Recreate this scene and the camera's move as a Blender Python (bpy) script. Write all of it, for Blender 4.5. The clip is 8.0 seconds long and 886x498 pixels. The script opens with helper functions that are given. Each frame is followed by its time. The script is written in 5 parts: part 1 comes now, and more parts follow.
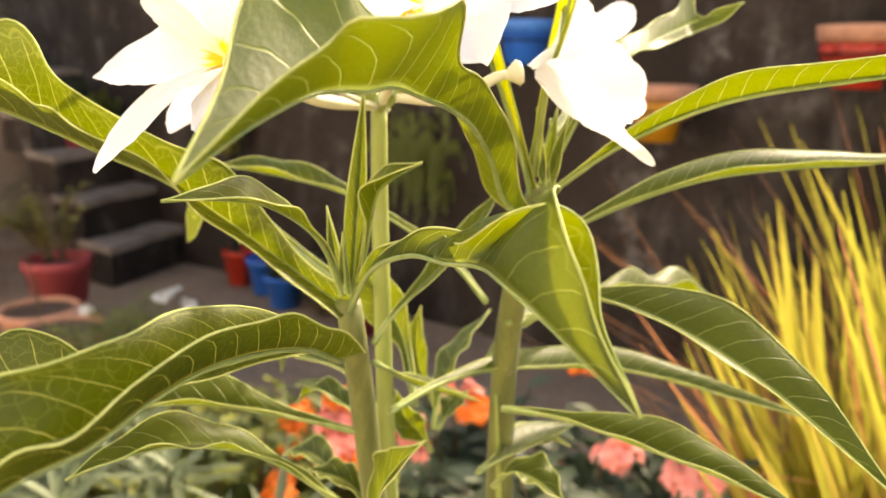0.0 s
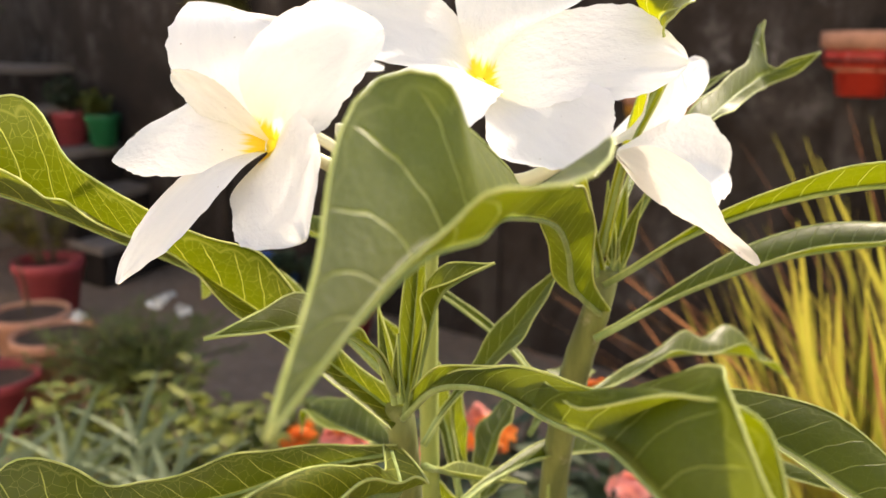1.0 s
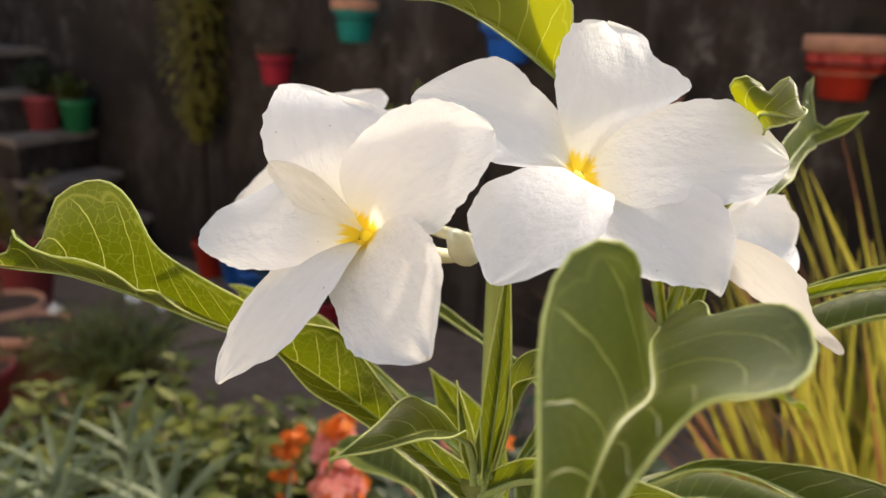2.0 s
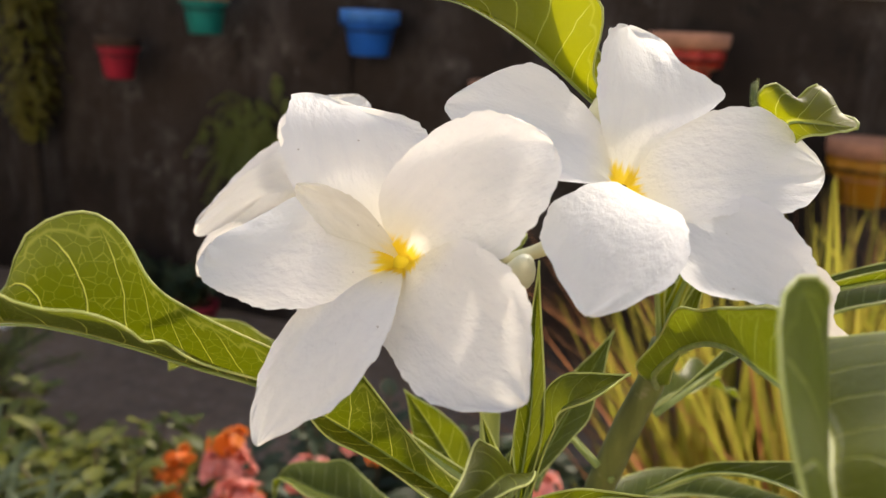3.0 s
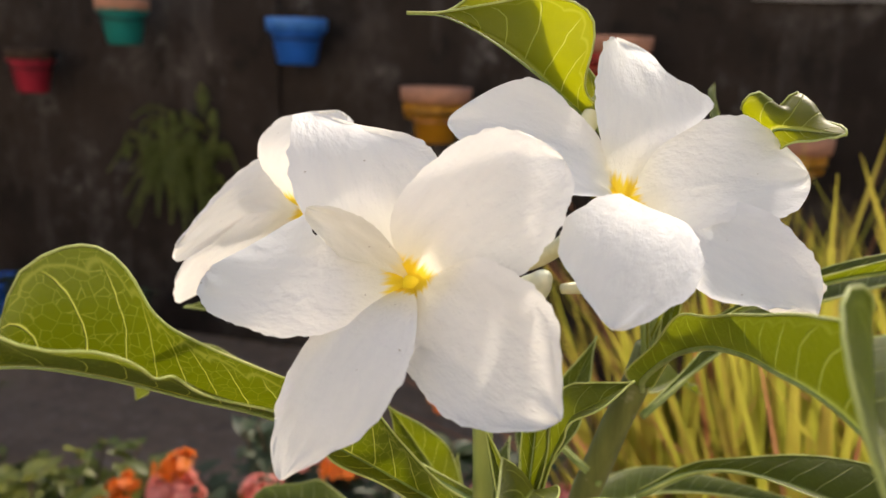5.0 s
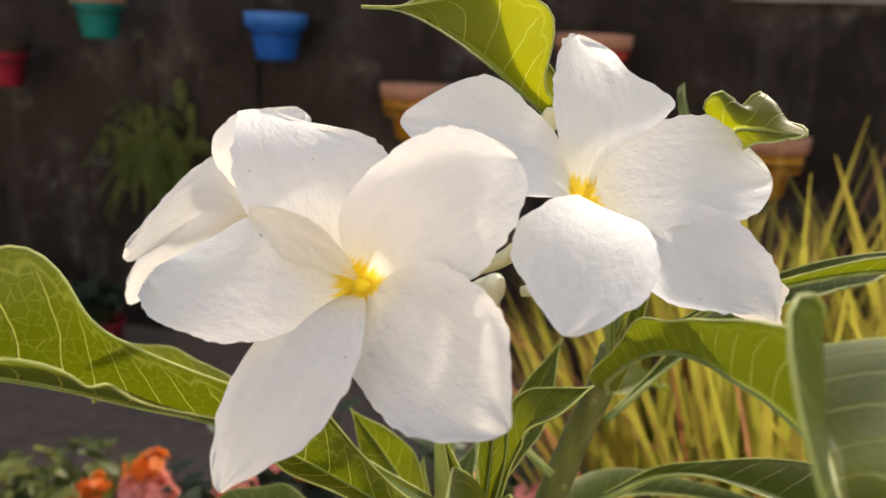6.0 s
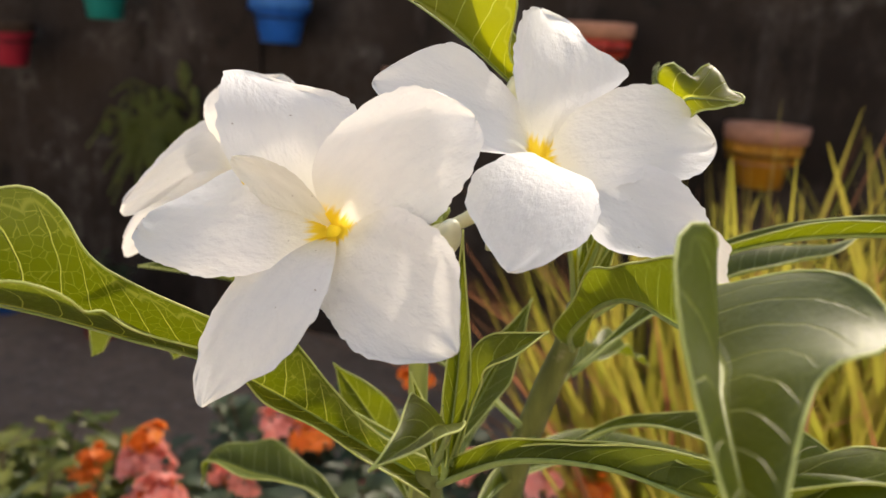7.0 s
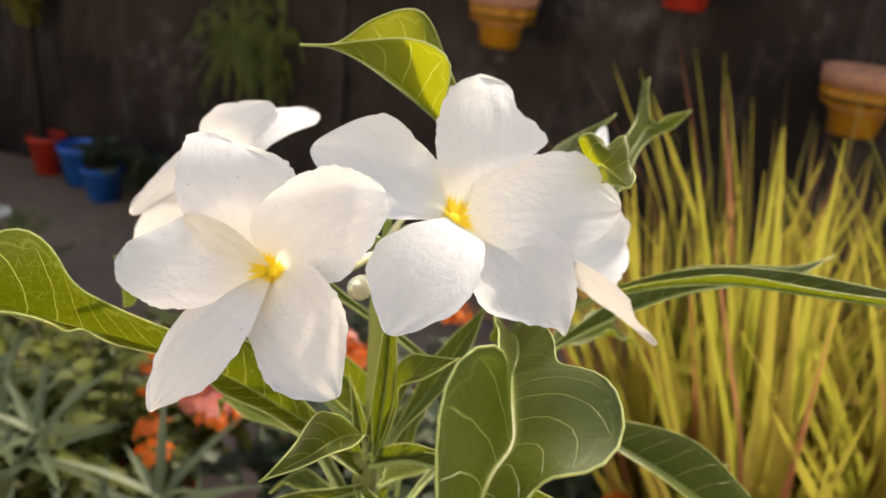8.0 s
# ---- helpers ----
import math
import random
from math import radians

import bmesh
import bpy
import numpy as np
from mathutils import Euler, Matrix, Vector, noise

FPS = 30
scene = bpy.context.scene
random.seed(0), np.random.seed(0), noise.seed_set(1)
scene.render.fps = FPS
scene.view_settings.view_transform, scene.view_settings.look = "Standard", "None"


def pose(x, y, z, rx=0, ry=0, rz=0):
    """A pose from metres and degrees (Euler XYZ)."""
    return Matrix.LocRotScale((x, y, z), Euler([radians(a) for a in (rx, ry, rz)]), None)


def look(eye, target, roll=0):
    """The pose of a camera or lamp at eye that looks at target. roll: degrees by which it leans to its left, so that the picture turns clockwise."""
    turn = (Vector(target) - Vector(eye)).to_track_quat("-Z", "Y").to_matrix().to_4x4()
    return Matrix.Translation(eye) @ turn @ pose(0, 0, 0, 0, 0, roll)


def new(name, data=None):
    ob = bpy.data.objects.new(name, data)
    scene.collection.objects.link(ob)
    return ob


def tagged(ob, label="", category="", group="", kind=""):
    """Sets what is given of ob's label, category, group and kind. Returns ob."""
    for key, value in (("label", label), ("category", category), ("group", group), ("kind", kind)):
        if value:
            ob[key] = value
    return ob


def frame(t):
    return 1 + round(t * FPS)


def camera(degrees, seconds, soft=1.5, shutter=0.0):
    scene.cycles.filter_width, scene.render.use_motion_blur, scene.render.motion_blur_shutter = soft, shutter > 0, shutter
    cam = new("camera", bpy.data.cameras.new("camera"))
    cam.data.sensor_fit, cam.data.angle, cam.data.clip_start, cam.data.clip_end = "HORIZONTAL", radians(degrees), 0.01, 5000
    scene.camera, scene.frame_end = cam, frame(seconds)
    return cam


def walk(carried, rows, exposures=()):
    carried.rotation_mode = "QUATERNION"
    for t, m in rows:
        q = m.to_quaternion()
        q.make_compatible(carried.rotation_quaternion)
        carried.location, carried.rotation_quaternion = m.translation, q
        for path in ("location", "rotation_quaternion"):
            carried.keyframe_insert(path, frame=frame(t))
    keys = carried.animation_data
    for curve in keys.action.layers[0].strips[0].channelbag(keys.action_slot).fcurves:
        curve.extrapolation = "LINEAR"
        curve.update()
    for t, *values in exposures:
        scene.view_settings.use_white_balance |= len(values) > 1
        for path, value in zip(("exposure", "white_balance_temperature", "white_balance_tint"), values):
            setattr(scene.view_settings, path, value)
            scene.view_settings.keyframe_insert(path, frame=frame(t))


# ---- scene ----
cam = camera(60.9, 8.0)
PATH = [
    (0, (0.032, 0.072, 0.851), (-1.047, 1.686, 0.369), 0.8),
    (0.5, (0.008, 0.065, 0.857), (-1.022, 1.72, 0.41), 0.5),
    (1, (0.002, 0.086, 0.868), (-1.057, 1.71, 0.376), 1.2),
    (1.5, (0.0, 0.094, 0.876), (-1.141, 1.654, 0.36), 3.7),
    (2, (-0.022, 0.078, 0.887), (-1.015, 1.733, 0.363), 2.4),
    (2.2, (-0.036, 0.076, 0.886), (-0.921, 1.789, 0.355), 3.0),
    (3.3, (-0.062, 0.075, 0.888), (-0.674, 1.905, 0.362), 2.5),
    (3.5, (-0.065, 0.069, 0.888), (-0.647, 1.907, 0.359), 2.4),
    (4, (-0.067, 0.078, 0.891), (-0.545, 1.953, 0.387), 1.4),
    (4.5, (-0.073, 0.083, 0.891), (-0.542, 1.96, 0.386), 1.5),
    (5, (-0.072, 0.073, 0.889), (-0.553, 1.948, 0.384), 1.9),
    (6.3, (-0.064, 0.079, 0.889), (-0.486, 1.966, 0.376), 2.4),
    (6.5, (-0.058, 0.071, 0.887), (-0.482, 1.957, 0.372), 2.2),
    (7, (-0.058, 0.066, 0.886), (-0.494, 1.941, 0.345), 3.3),
    (7.5, (-0.054, 0.067, 0.904), (-0.558, 1.896, 0.271), 5.0),
    (8, (-0.023, 0.061, 0.924), (-0.627, 1.802, 0.146), 5.8),
]
walk(cam, [(t, look(eye, target, roll)) for t, eye, target, roll in PATH],
     exposures=[(0, 1.75, 8000, 13), (0.5, 1.5, 7500, 12), (1.0, 1.28, 7200, 12), (1.5, 0.9, 6900, 12), (2.0, 0.72, 6900, 12), (3.3, 0.62, 6900, 12), (7.0, 0.62, 6900, 12), (8.0, 0.76, 7000, 12)])
cam.data.dof.use_dof = True
cam.data.dof.focus_distance = 0.14
cam.data.dof.aperture_fstop = 20.0

# ---- daylight ----
SUN_TO = Vector((0.14, 0.77, 0.62)).normalized()
world = bpy.data.worlds.new("sky")
scene.world = world
world.use_nodes = True
wn = world.node_tree.nodes
sky = wn.new("ShaderNodeTexSky")
sky.sky_type = "NISHITA"
sky.sun_disc = False
sky.sun_elevation = math.asin(SUN_TO.z)
sky.sun_rotation = math.atan2(SUN_TO.x, SUN_TO.y)
sky.dust_density = 3.0
world.node_tree.links.new(sky.outputs[0], wn["Background"].inputs[0])
wn["Background"].inputs[1].default_value = 0.15
sun_data = bpy.data.lights.new("sun", "SUN")
sun_data.energy = 2.7
sun_data.angle = radians(2.5)
sun_data.color = (1.0, 0.91, 0.76)
sun = new("sun", sun_data)
sun.matrix_world = SUN_TO.to_track_quat("Z", "Y").to_matrix().to_4x4()


# ---- node helpers ----
class Nodes:
    def __init__(self, name):
        self.mat = bpy.data.materials.new(name)
        self.mat.use_nodes = True
        self.tree = self.mat.node_tree
        self.tree.nodes.clear()
        self.out = self.tree.nodes.new("ShaderNodeOutputMaterial")

    def link(self, a, b):
        self.tree.links.new(a, b)

    def put(self, socket, value):
        if hasattr(value, "links"):
            self.link(value, socket)
        elif isinstance(value, (tuple, list)) and len(value) == 3 and socket.type == "RGBA":
            socket.default_value = (*value, 1)
        else:
            socket.default_value = value

    def math(self, op, a, b=0.0, c=0.0):
        n = self.tree.nodes.new("ShaderNodeMath")
        n.operation = op
        for s, v in zip(n.inputs, (a, b, c)):
            self.put(s, v)
        return n.outputs[0]

    def mix(self, f, a, b):
        n = self.tree.nodes.new("ShaderNodeMix")
        n.data_type = "RGBA"
        self.put(n.inputs[0], f)
        self.put(n.inputs[6], a)
        self.put(n.inputs[7], b)
        return n.outputs[2]

    def noise(self, scale, detail=4.0, rough=0.6, vec=None, dim="3D"):
        n = self.tree.nodes.new("ShaderNodeTexNoise")
        n.inputs["Scale"].default_value = scale
        n.inputs["Detail"].default_value = detail
        n.inputs["Roughness"].default_value = rough
        if vec is None:
            vec = self.coords()
        self.link(vec, n.inputs["Vector"])
        return n.outputs["Fac"]

    def coords(self, stretch=(1, 1, 1), kind="Object"):
        c = self.tree.nodes.new("ShaderNodeTexCoord")
        m = self.tree.nodes.new("ShaderNodeMapping")
        m.inputs["Scale"].default_value = stretch
        self.link(c.outputs[kind], m.inputs[0])
        return m.outputs[0]

    def uv(self):
        c = self.tree.nodes.new("ShaderNodeUVMap")
        s = self.tree.nodes.new("ShaderNodeSeparateXYZ")
        self.link(c.outputs[0], s.inputs[0])
        return s.outputs[0], s.outputs[1], c.outputs[0]

    def ramp(self, f, lo, hi):
        n = self.tree.nodes.new("ShaderNodeMapRange")
        n.interpolation_type = "SMOOTHSTEP"
        self.put(n.inputs[0], f)
        n.inputs[1].default_value, n.inputs[2].default_value = lo, hi
        return n.outputs[0]

    def random(self, island=False):
        if island:
            return self.tree.nodes.new("ShaderNodeNewGeometry").outputs["Random Per Island"]
        return self.tree.nodes.new("ShaderNodeObjectInfo").outputs["Random"]

    def bump(self, height, strength=0.3, distance=0.001):
        n = self.tree.nodes.new("ShaderNodeBump")
        n.inputs["Strength"].default_value = strength
        n.inputs["Distance"].default_value = distance
        self.link(height, n.inputs["Height"])
        return n.outputs[0]

    def finish(self, color, rough=0.6, metal=0.0, spec=0.5, normal=None, clear=None, amount=0.0, sheen=0.0):
        p = self.tree.nodes.new("ShaderNodeBsdfPrincipled")
        self.put(p.inputs["Base Color"], color)
        self.put(p.inputs["Roughness"], rough)
        self.put(p.inputs["Metallic"], metal)
        self.put(p.inputs["Specular IOR Level"], spec)
        if sheen:
            p.inputs["Sheen Weight"].default_value = sheen
        if normal is not None:
            self.link(normal, p.inputs["Normal"])
        shader = p.outputs[0]
        if amount:
            t = self.tree.nodes.new("ShaderNodeBsdfTranslucent")
            self.put(t.inputs[0], clear)
            if normal is not None:
                self.link(normal, t.inputs["Normal"])
            m = self.tree.nodes.new("ShaderNodeMixShader")
            self.put(m.inputs[0], amount)
            self.link(shader, m.inputs[1])
            self.link(t.outputs[0], m.inputs[2])
            shader = m.outputs[0]
        self.link(shader, self.out.inputs[0])
        return self.mat


def plain(name, color, rough=0.6, scale=40.0, vary=0.35, metal=0.0, bump=0.2, spec=0.4, deep=0.002):
    n = Nodes(name)
    a = n.noise(scale, 5, 0.65)
    b = n.noise(scale * 0.15, 3, 0.6)
    f = n.math("ADD", n.math("MULTIPLY", a, 0.5), n.math("MULTIPLY", b, 0.5))
    dark = tuple(c * (1 - vary) for c in color)
    light = tuple(min(1, c * (1 + vary)) for c in color)
    col = n.mix(n.ramp(f, 0.3, 0.7), dark, light)
    return n.finish(col, rough, metal, spec, n.bump(a, bump, deep))


def leaf_material(name, dark, light, vein, thin, amount=0.45, every=0.0075, show=0.7, spec=0.3, net_show=0.2):
    """Blade with pale side veins that run out from the midrib and join near the margin. u: metres along, v: -1 to 1 across."""
    n = Nodes(name)
    u, v, uvw = n.uv()
    av = n.math("ABSOLUTE", v)
    wob = n.math("MULTIPLY", n.math("SUBTRACT", n.noise(120, 2), 0.5), 0.35)
    phase = n.math("ADD", n.math("SUBTRACT", n.math("DIVIDE", u, every), n.math("MULTIPLY", n.math("POWER", av, 1.25), 1.35)), wob)
    cell = n.math("ABSOLUTE", n.math("SUBTRACT", n.math("FRACT", phase), 0.5))
    side = n.ramp(cell, 0.036, 0.006)
    side = n.math("MULTIPLY", side, n.ramp(av, 0.96, 0.7))
    ring = n.math("MULTIPLY", n.ramp(n.math("ABSOLUTE", n.math("SUBTRACT", n.math("ADD", av, n.math("MULTIPLY", n.math("MULTIPLY", cell, cell), 0.4)), 0.92)), 0.035, 0.0), 0.22)
    vor = n.tree.nodes.new("ShaderNodeTexVoronoi")
    vor.feature = "DISTANCE_TO_EDGE"
    vor.inputs["Scale"].default_value = 430
    n.link(n.coords(), vor.inputs["Vector"])
    net = n.math("MULTIPLY", n.ramp(vor.outputs["Distance"], 0.030, 0.003), net_show)
    rib = n.ramp(av, 0.075, 0.02)
    mask = n.math("MAXIMUM", n.math("MAXIMUM", side, ring), n.math("MAXIMUM", rib, net))
    big = n.noise(55, 3)
    fine = n.noise(700, 4)
    tone = n.ramp(n.math("ADD", n.math("MULTIPLY", big, 0.75), n.math("MULTIPLY", fine, 0.25)), 0.32, 0.68)
    col = n.mix(tone, dark, light)
    col = n.mix(n.math("MULTIPLY", n.random(), 0.35), col, light)
    col = n.mix(n.math("MULTIPLY", mask, show), col, vein)
    thru = n.mix(n.math("MULTIPLY", mask, 0.85), thin, tuple(min(1, c * 1.5) for c in vein))
    h = n.math("ADD", n.math("MULTIPLY", n.math("MAXIMUM", side, rib), -0.8), n.math("MULTIPLY", fine, 0.3))
    return n.finish(col, n.math("ADD", 0.36, n.math("MULTIPLY", fine, 0.2)), 0, spec, n.bump(h, 0.7, 0.0006), thru, amount)


def petal_material(name="petal_white", eye=1.0, through_light=0.36, low=(0.84, 0.845, 0.85), high=(0.90, 0.90, 0.89)):
    n = Nodes(name)
    u, v, uvw = n.uv()

    def along(x, y, scale, detail=3):
        m = n.tree.nodes.new("ShaderNodeMapping")
        m.inputs["Scale"].default_value = (x, y, 1)
        n.link(uvw, m.inputs[0])
        return n.noise(scale, detail, 0.55, m.outputs[0])

    streak = along(45, 30, 2.0, 4)
    crease = along(140, 26, 2.0, 4)
    fine = along(330, 60, 2.0, 3)
    # yellow eye with tongues that run out along the veins
    tongue = n.math("ADD", u, n.math("MULTIPLY", n.math("SUBTRACT", along(12, 70, 2.0, 2), 0.5), 0.005))
    throat = n.math("MULTIPLY", n.ramp(tongue, 0.0039, 0.0018), eye)
    warm = n.math("MULTIPLY", n.ramp(u, 0.012, 0.004), eye)
    base = n.mix(n.ramp(streak, 0.3, 0.7), low, high)
    base = n.mix(n.math("MULTIPLY", n.ramp(crease, 0.52, 0.36), 0.05), base, (0.76, 0.765, 0.78))
    base = n.mix(n.math("MULTIPLY", warm, 0.55), base, (0.93, 0.87, 0.60))
    col = n.mix(throat, base, (0.93, 0.70, 0.04))
    speck = n.ramp(n.noise(1000, 1, 0.4), 0.812, 0.826)
    col = n.mix(n.math("MULTIPLY", speck, 0.75), col, (0.22, 0.14, 0.08))
    thru = n.mix(throat, (0.95, 0.915, 0.85), (0.95, 0.72, 0.06))
    h = n.math("ADD", n.math("MULTIPLY", crease, 1.0), n.math("MULTIPLY", fine, 0.4))
    return n.finish(col, 0.55, 0, 0.3, n.bump(h, 0.62, 0.0006), thru, through_light)


def stem_material(name, a, b):
    n = Nodes(name)
    g = n.noise(90, 4)
    s = n.noise(30, 4, 0.6, n.coords((6, 6, 0.6)))
    col = n.mix(n.ramp(s, 0.3, 0.7), a, b)
    scar = n.ramp(n.noise(160, 2), 0.66, 0.74)
    col = n.mix(n.math("MULTIPLY", scar, 0.5), col, (0.36, 0.33, 0.2))
    return n.finish(col, 0.55, 0, 0.4, n.bump(n.math("ADD", g, s), 0.7, 0.0010), b, 0.12, sheen=0.1)


def wall_material():
    n = Nodes("weathered_concrete")
    big = n.noise(1.3, 5, 0.6)
    mid = n.noise(4.0, 6, 0.68, n.coords((1.0, 1.0, 0.62)))
    drip = n.noise(3.2, 6, 0.66, n.coords((2.4, 2.4, 0.45)))
    blot = n.noise(11, 6, 0.72, n.coords((1.0, 1.0, 0.8)))
    fine = n.noise(70, 6, 0.7)
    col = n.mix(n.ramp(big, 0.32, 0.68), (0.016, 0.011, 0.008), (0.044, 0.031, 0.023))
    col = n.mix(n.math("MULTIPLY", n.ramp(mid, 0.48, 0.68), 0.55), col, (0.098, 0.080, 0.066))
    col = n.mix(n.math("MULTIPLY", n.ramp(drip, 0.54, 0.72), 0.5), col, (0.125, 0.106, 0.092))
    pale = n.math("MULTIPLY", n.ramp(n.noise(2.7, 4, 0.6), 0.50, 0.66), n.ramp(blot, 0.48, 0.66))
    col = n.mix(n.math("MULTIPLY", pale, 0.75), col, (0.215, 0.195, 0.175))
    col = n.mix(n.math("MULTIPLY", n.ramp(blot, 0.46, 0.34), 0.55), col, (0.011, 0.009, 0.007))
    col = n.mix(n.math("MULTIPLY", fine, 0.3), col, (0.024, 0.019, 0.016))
    h = n.math("ADD", n.math("MULTIPLY", big, 1.5), n.math("ADD", fine, blot))
    return n.finish(col, 0.92, 0, 0.2, n.bump(h, 0.6, 0.008))


def cement_material():
    n = Nodes("worn_cement")
    big = n.noise(2.4, 6, 0.62)
    fine = n.noise(110, 5, 0.7)
    crack = n.ramp(n.noise(5.5, 6, 0.75), 0.56, 0.70)
    grit = n.noise(26, 6, 0.75)
    col = n.mix(n.ramp(big, 0.3, 0.7), (0.175, 0.105, 0.058), (0.30, 0.19, 0.11))
    col = n.mix(n.math("MULTIPLY", crack, 0.55), col, (0.08, 0.06, 0.048))
    col = n.mix(n.math("MULTIPLY", n.ramp(grit, 0.5, 0.68), 0.5), col, (0.40, 0.31, 0.24))
    col = n.mix(n.math("MULTIPLY", n.ramp(grit, 0.47, 0.34), 0.5), col, (0.07, 0.05, 0.038))
    col = n.mix(n.math("MULTIPLY", fine, 0.25), col, (0.30, 0.28, 0.26))
    return n.finish(col, 0.88, 0, 0.25, n.bump(n.math("ADD", big, fine), 0.4, 0.004))


def blade_material(name, a, b, tip, thin):
    n = Nodes(name)
    u, v, uvw = n.uv()
    r = n.random(True)
    col = n.mix(r, a, b)
    col = n.mix(n.ramp(n.math("ADD", u, n.math("MULTIPLY", r, 0.35)), 0.75, 1.15), col, tip)
    streak = n.ramp(n.math("ABSOLUTE", v), 0.25, 0.0)
    col = n.mix(n.math("MULTIPLY", streak, 0.35), col, b)
    return n.finish(col, 0.5, 0, 0.4, None, n.mix(r, thin, b), 0.45)


def foliage_material(name, a, b, thin, amount=0.35):
    n = Nodes(name)
    r = n.random(True)
    col = n.mix(r, a, b)
    f = n.noise(60, 3)
    col = n.mix(n.math("MULTIPLY", n.ramp(f, 0.4, 0.7), 0.4), col, tuple(c * 0.6 for c in a))
    return n.finish(col, 0.5, 0, 0.4, None, n.mix(r, thin, b), amount)


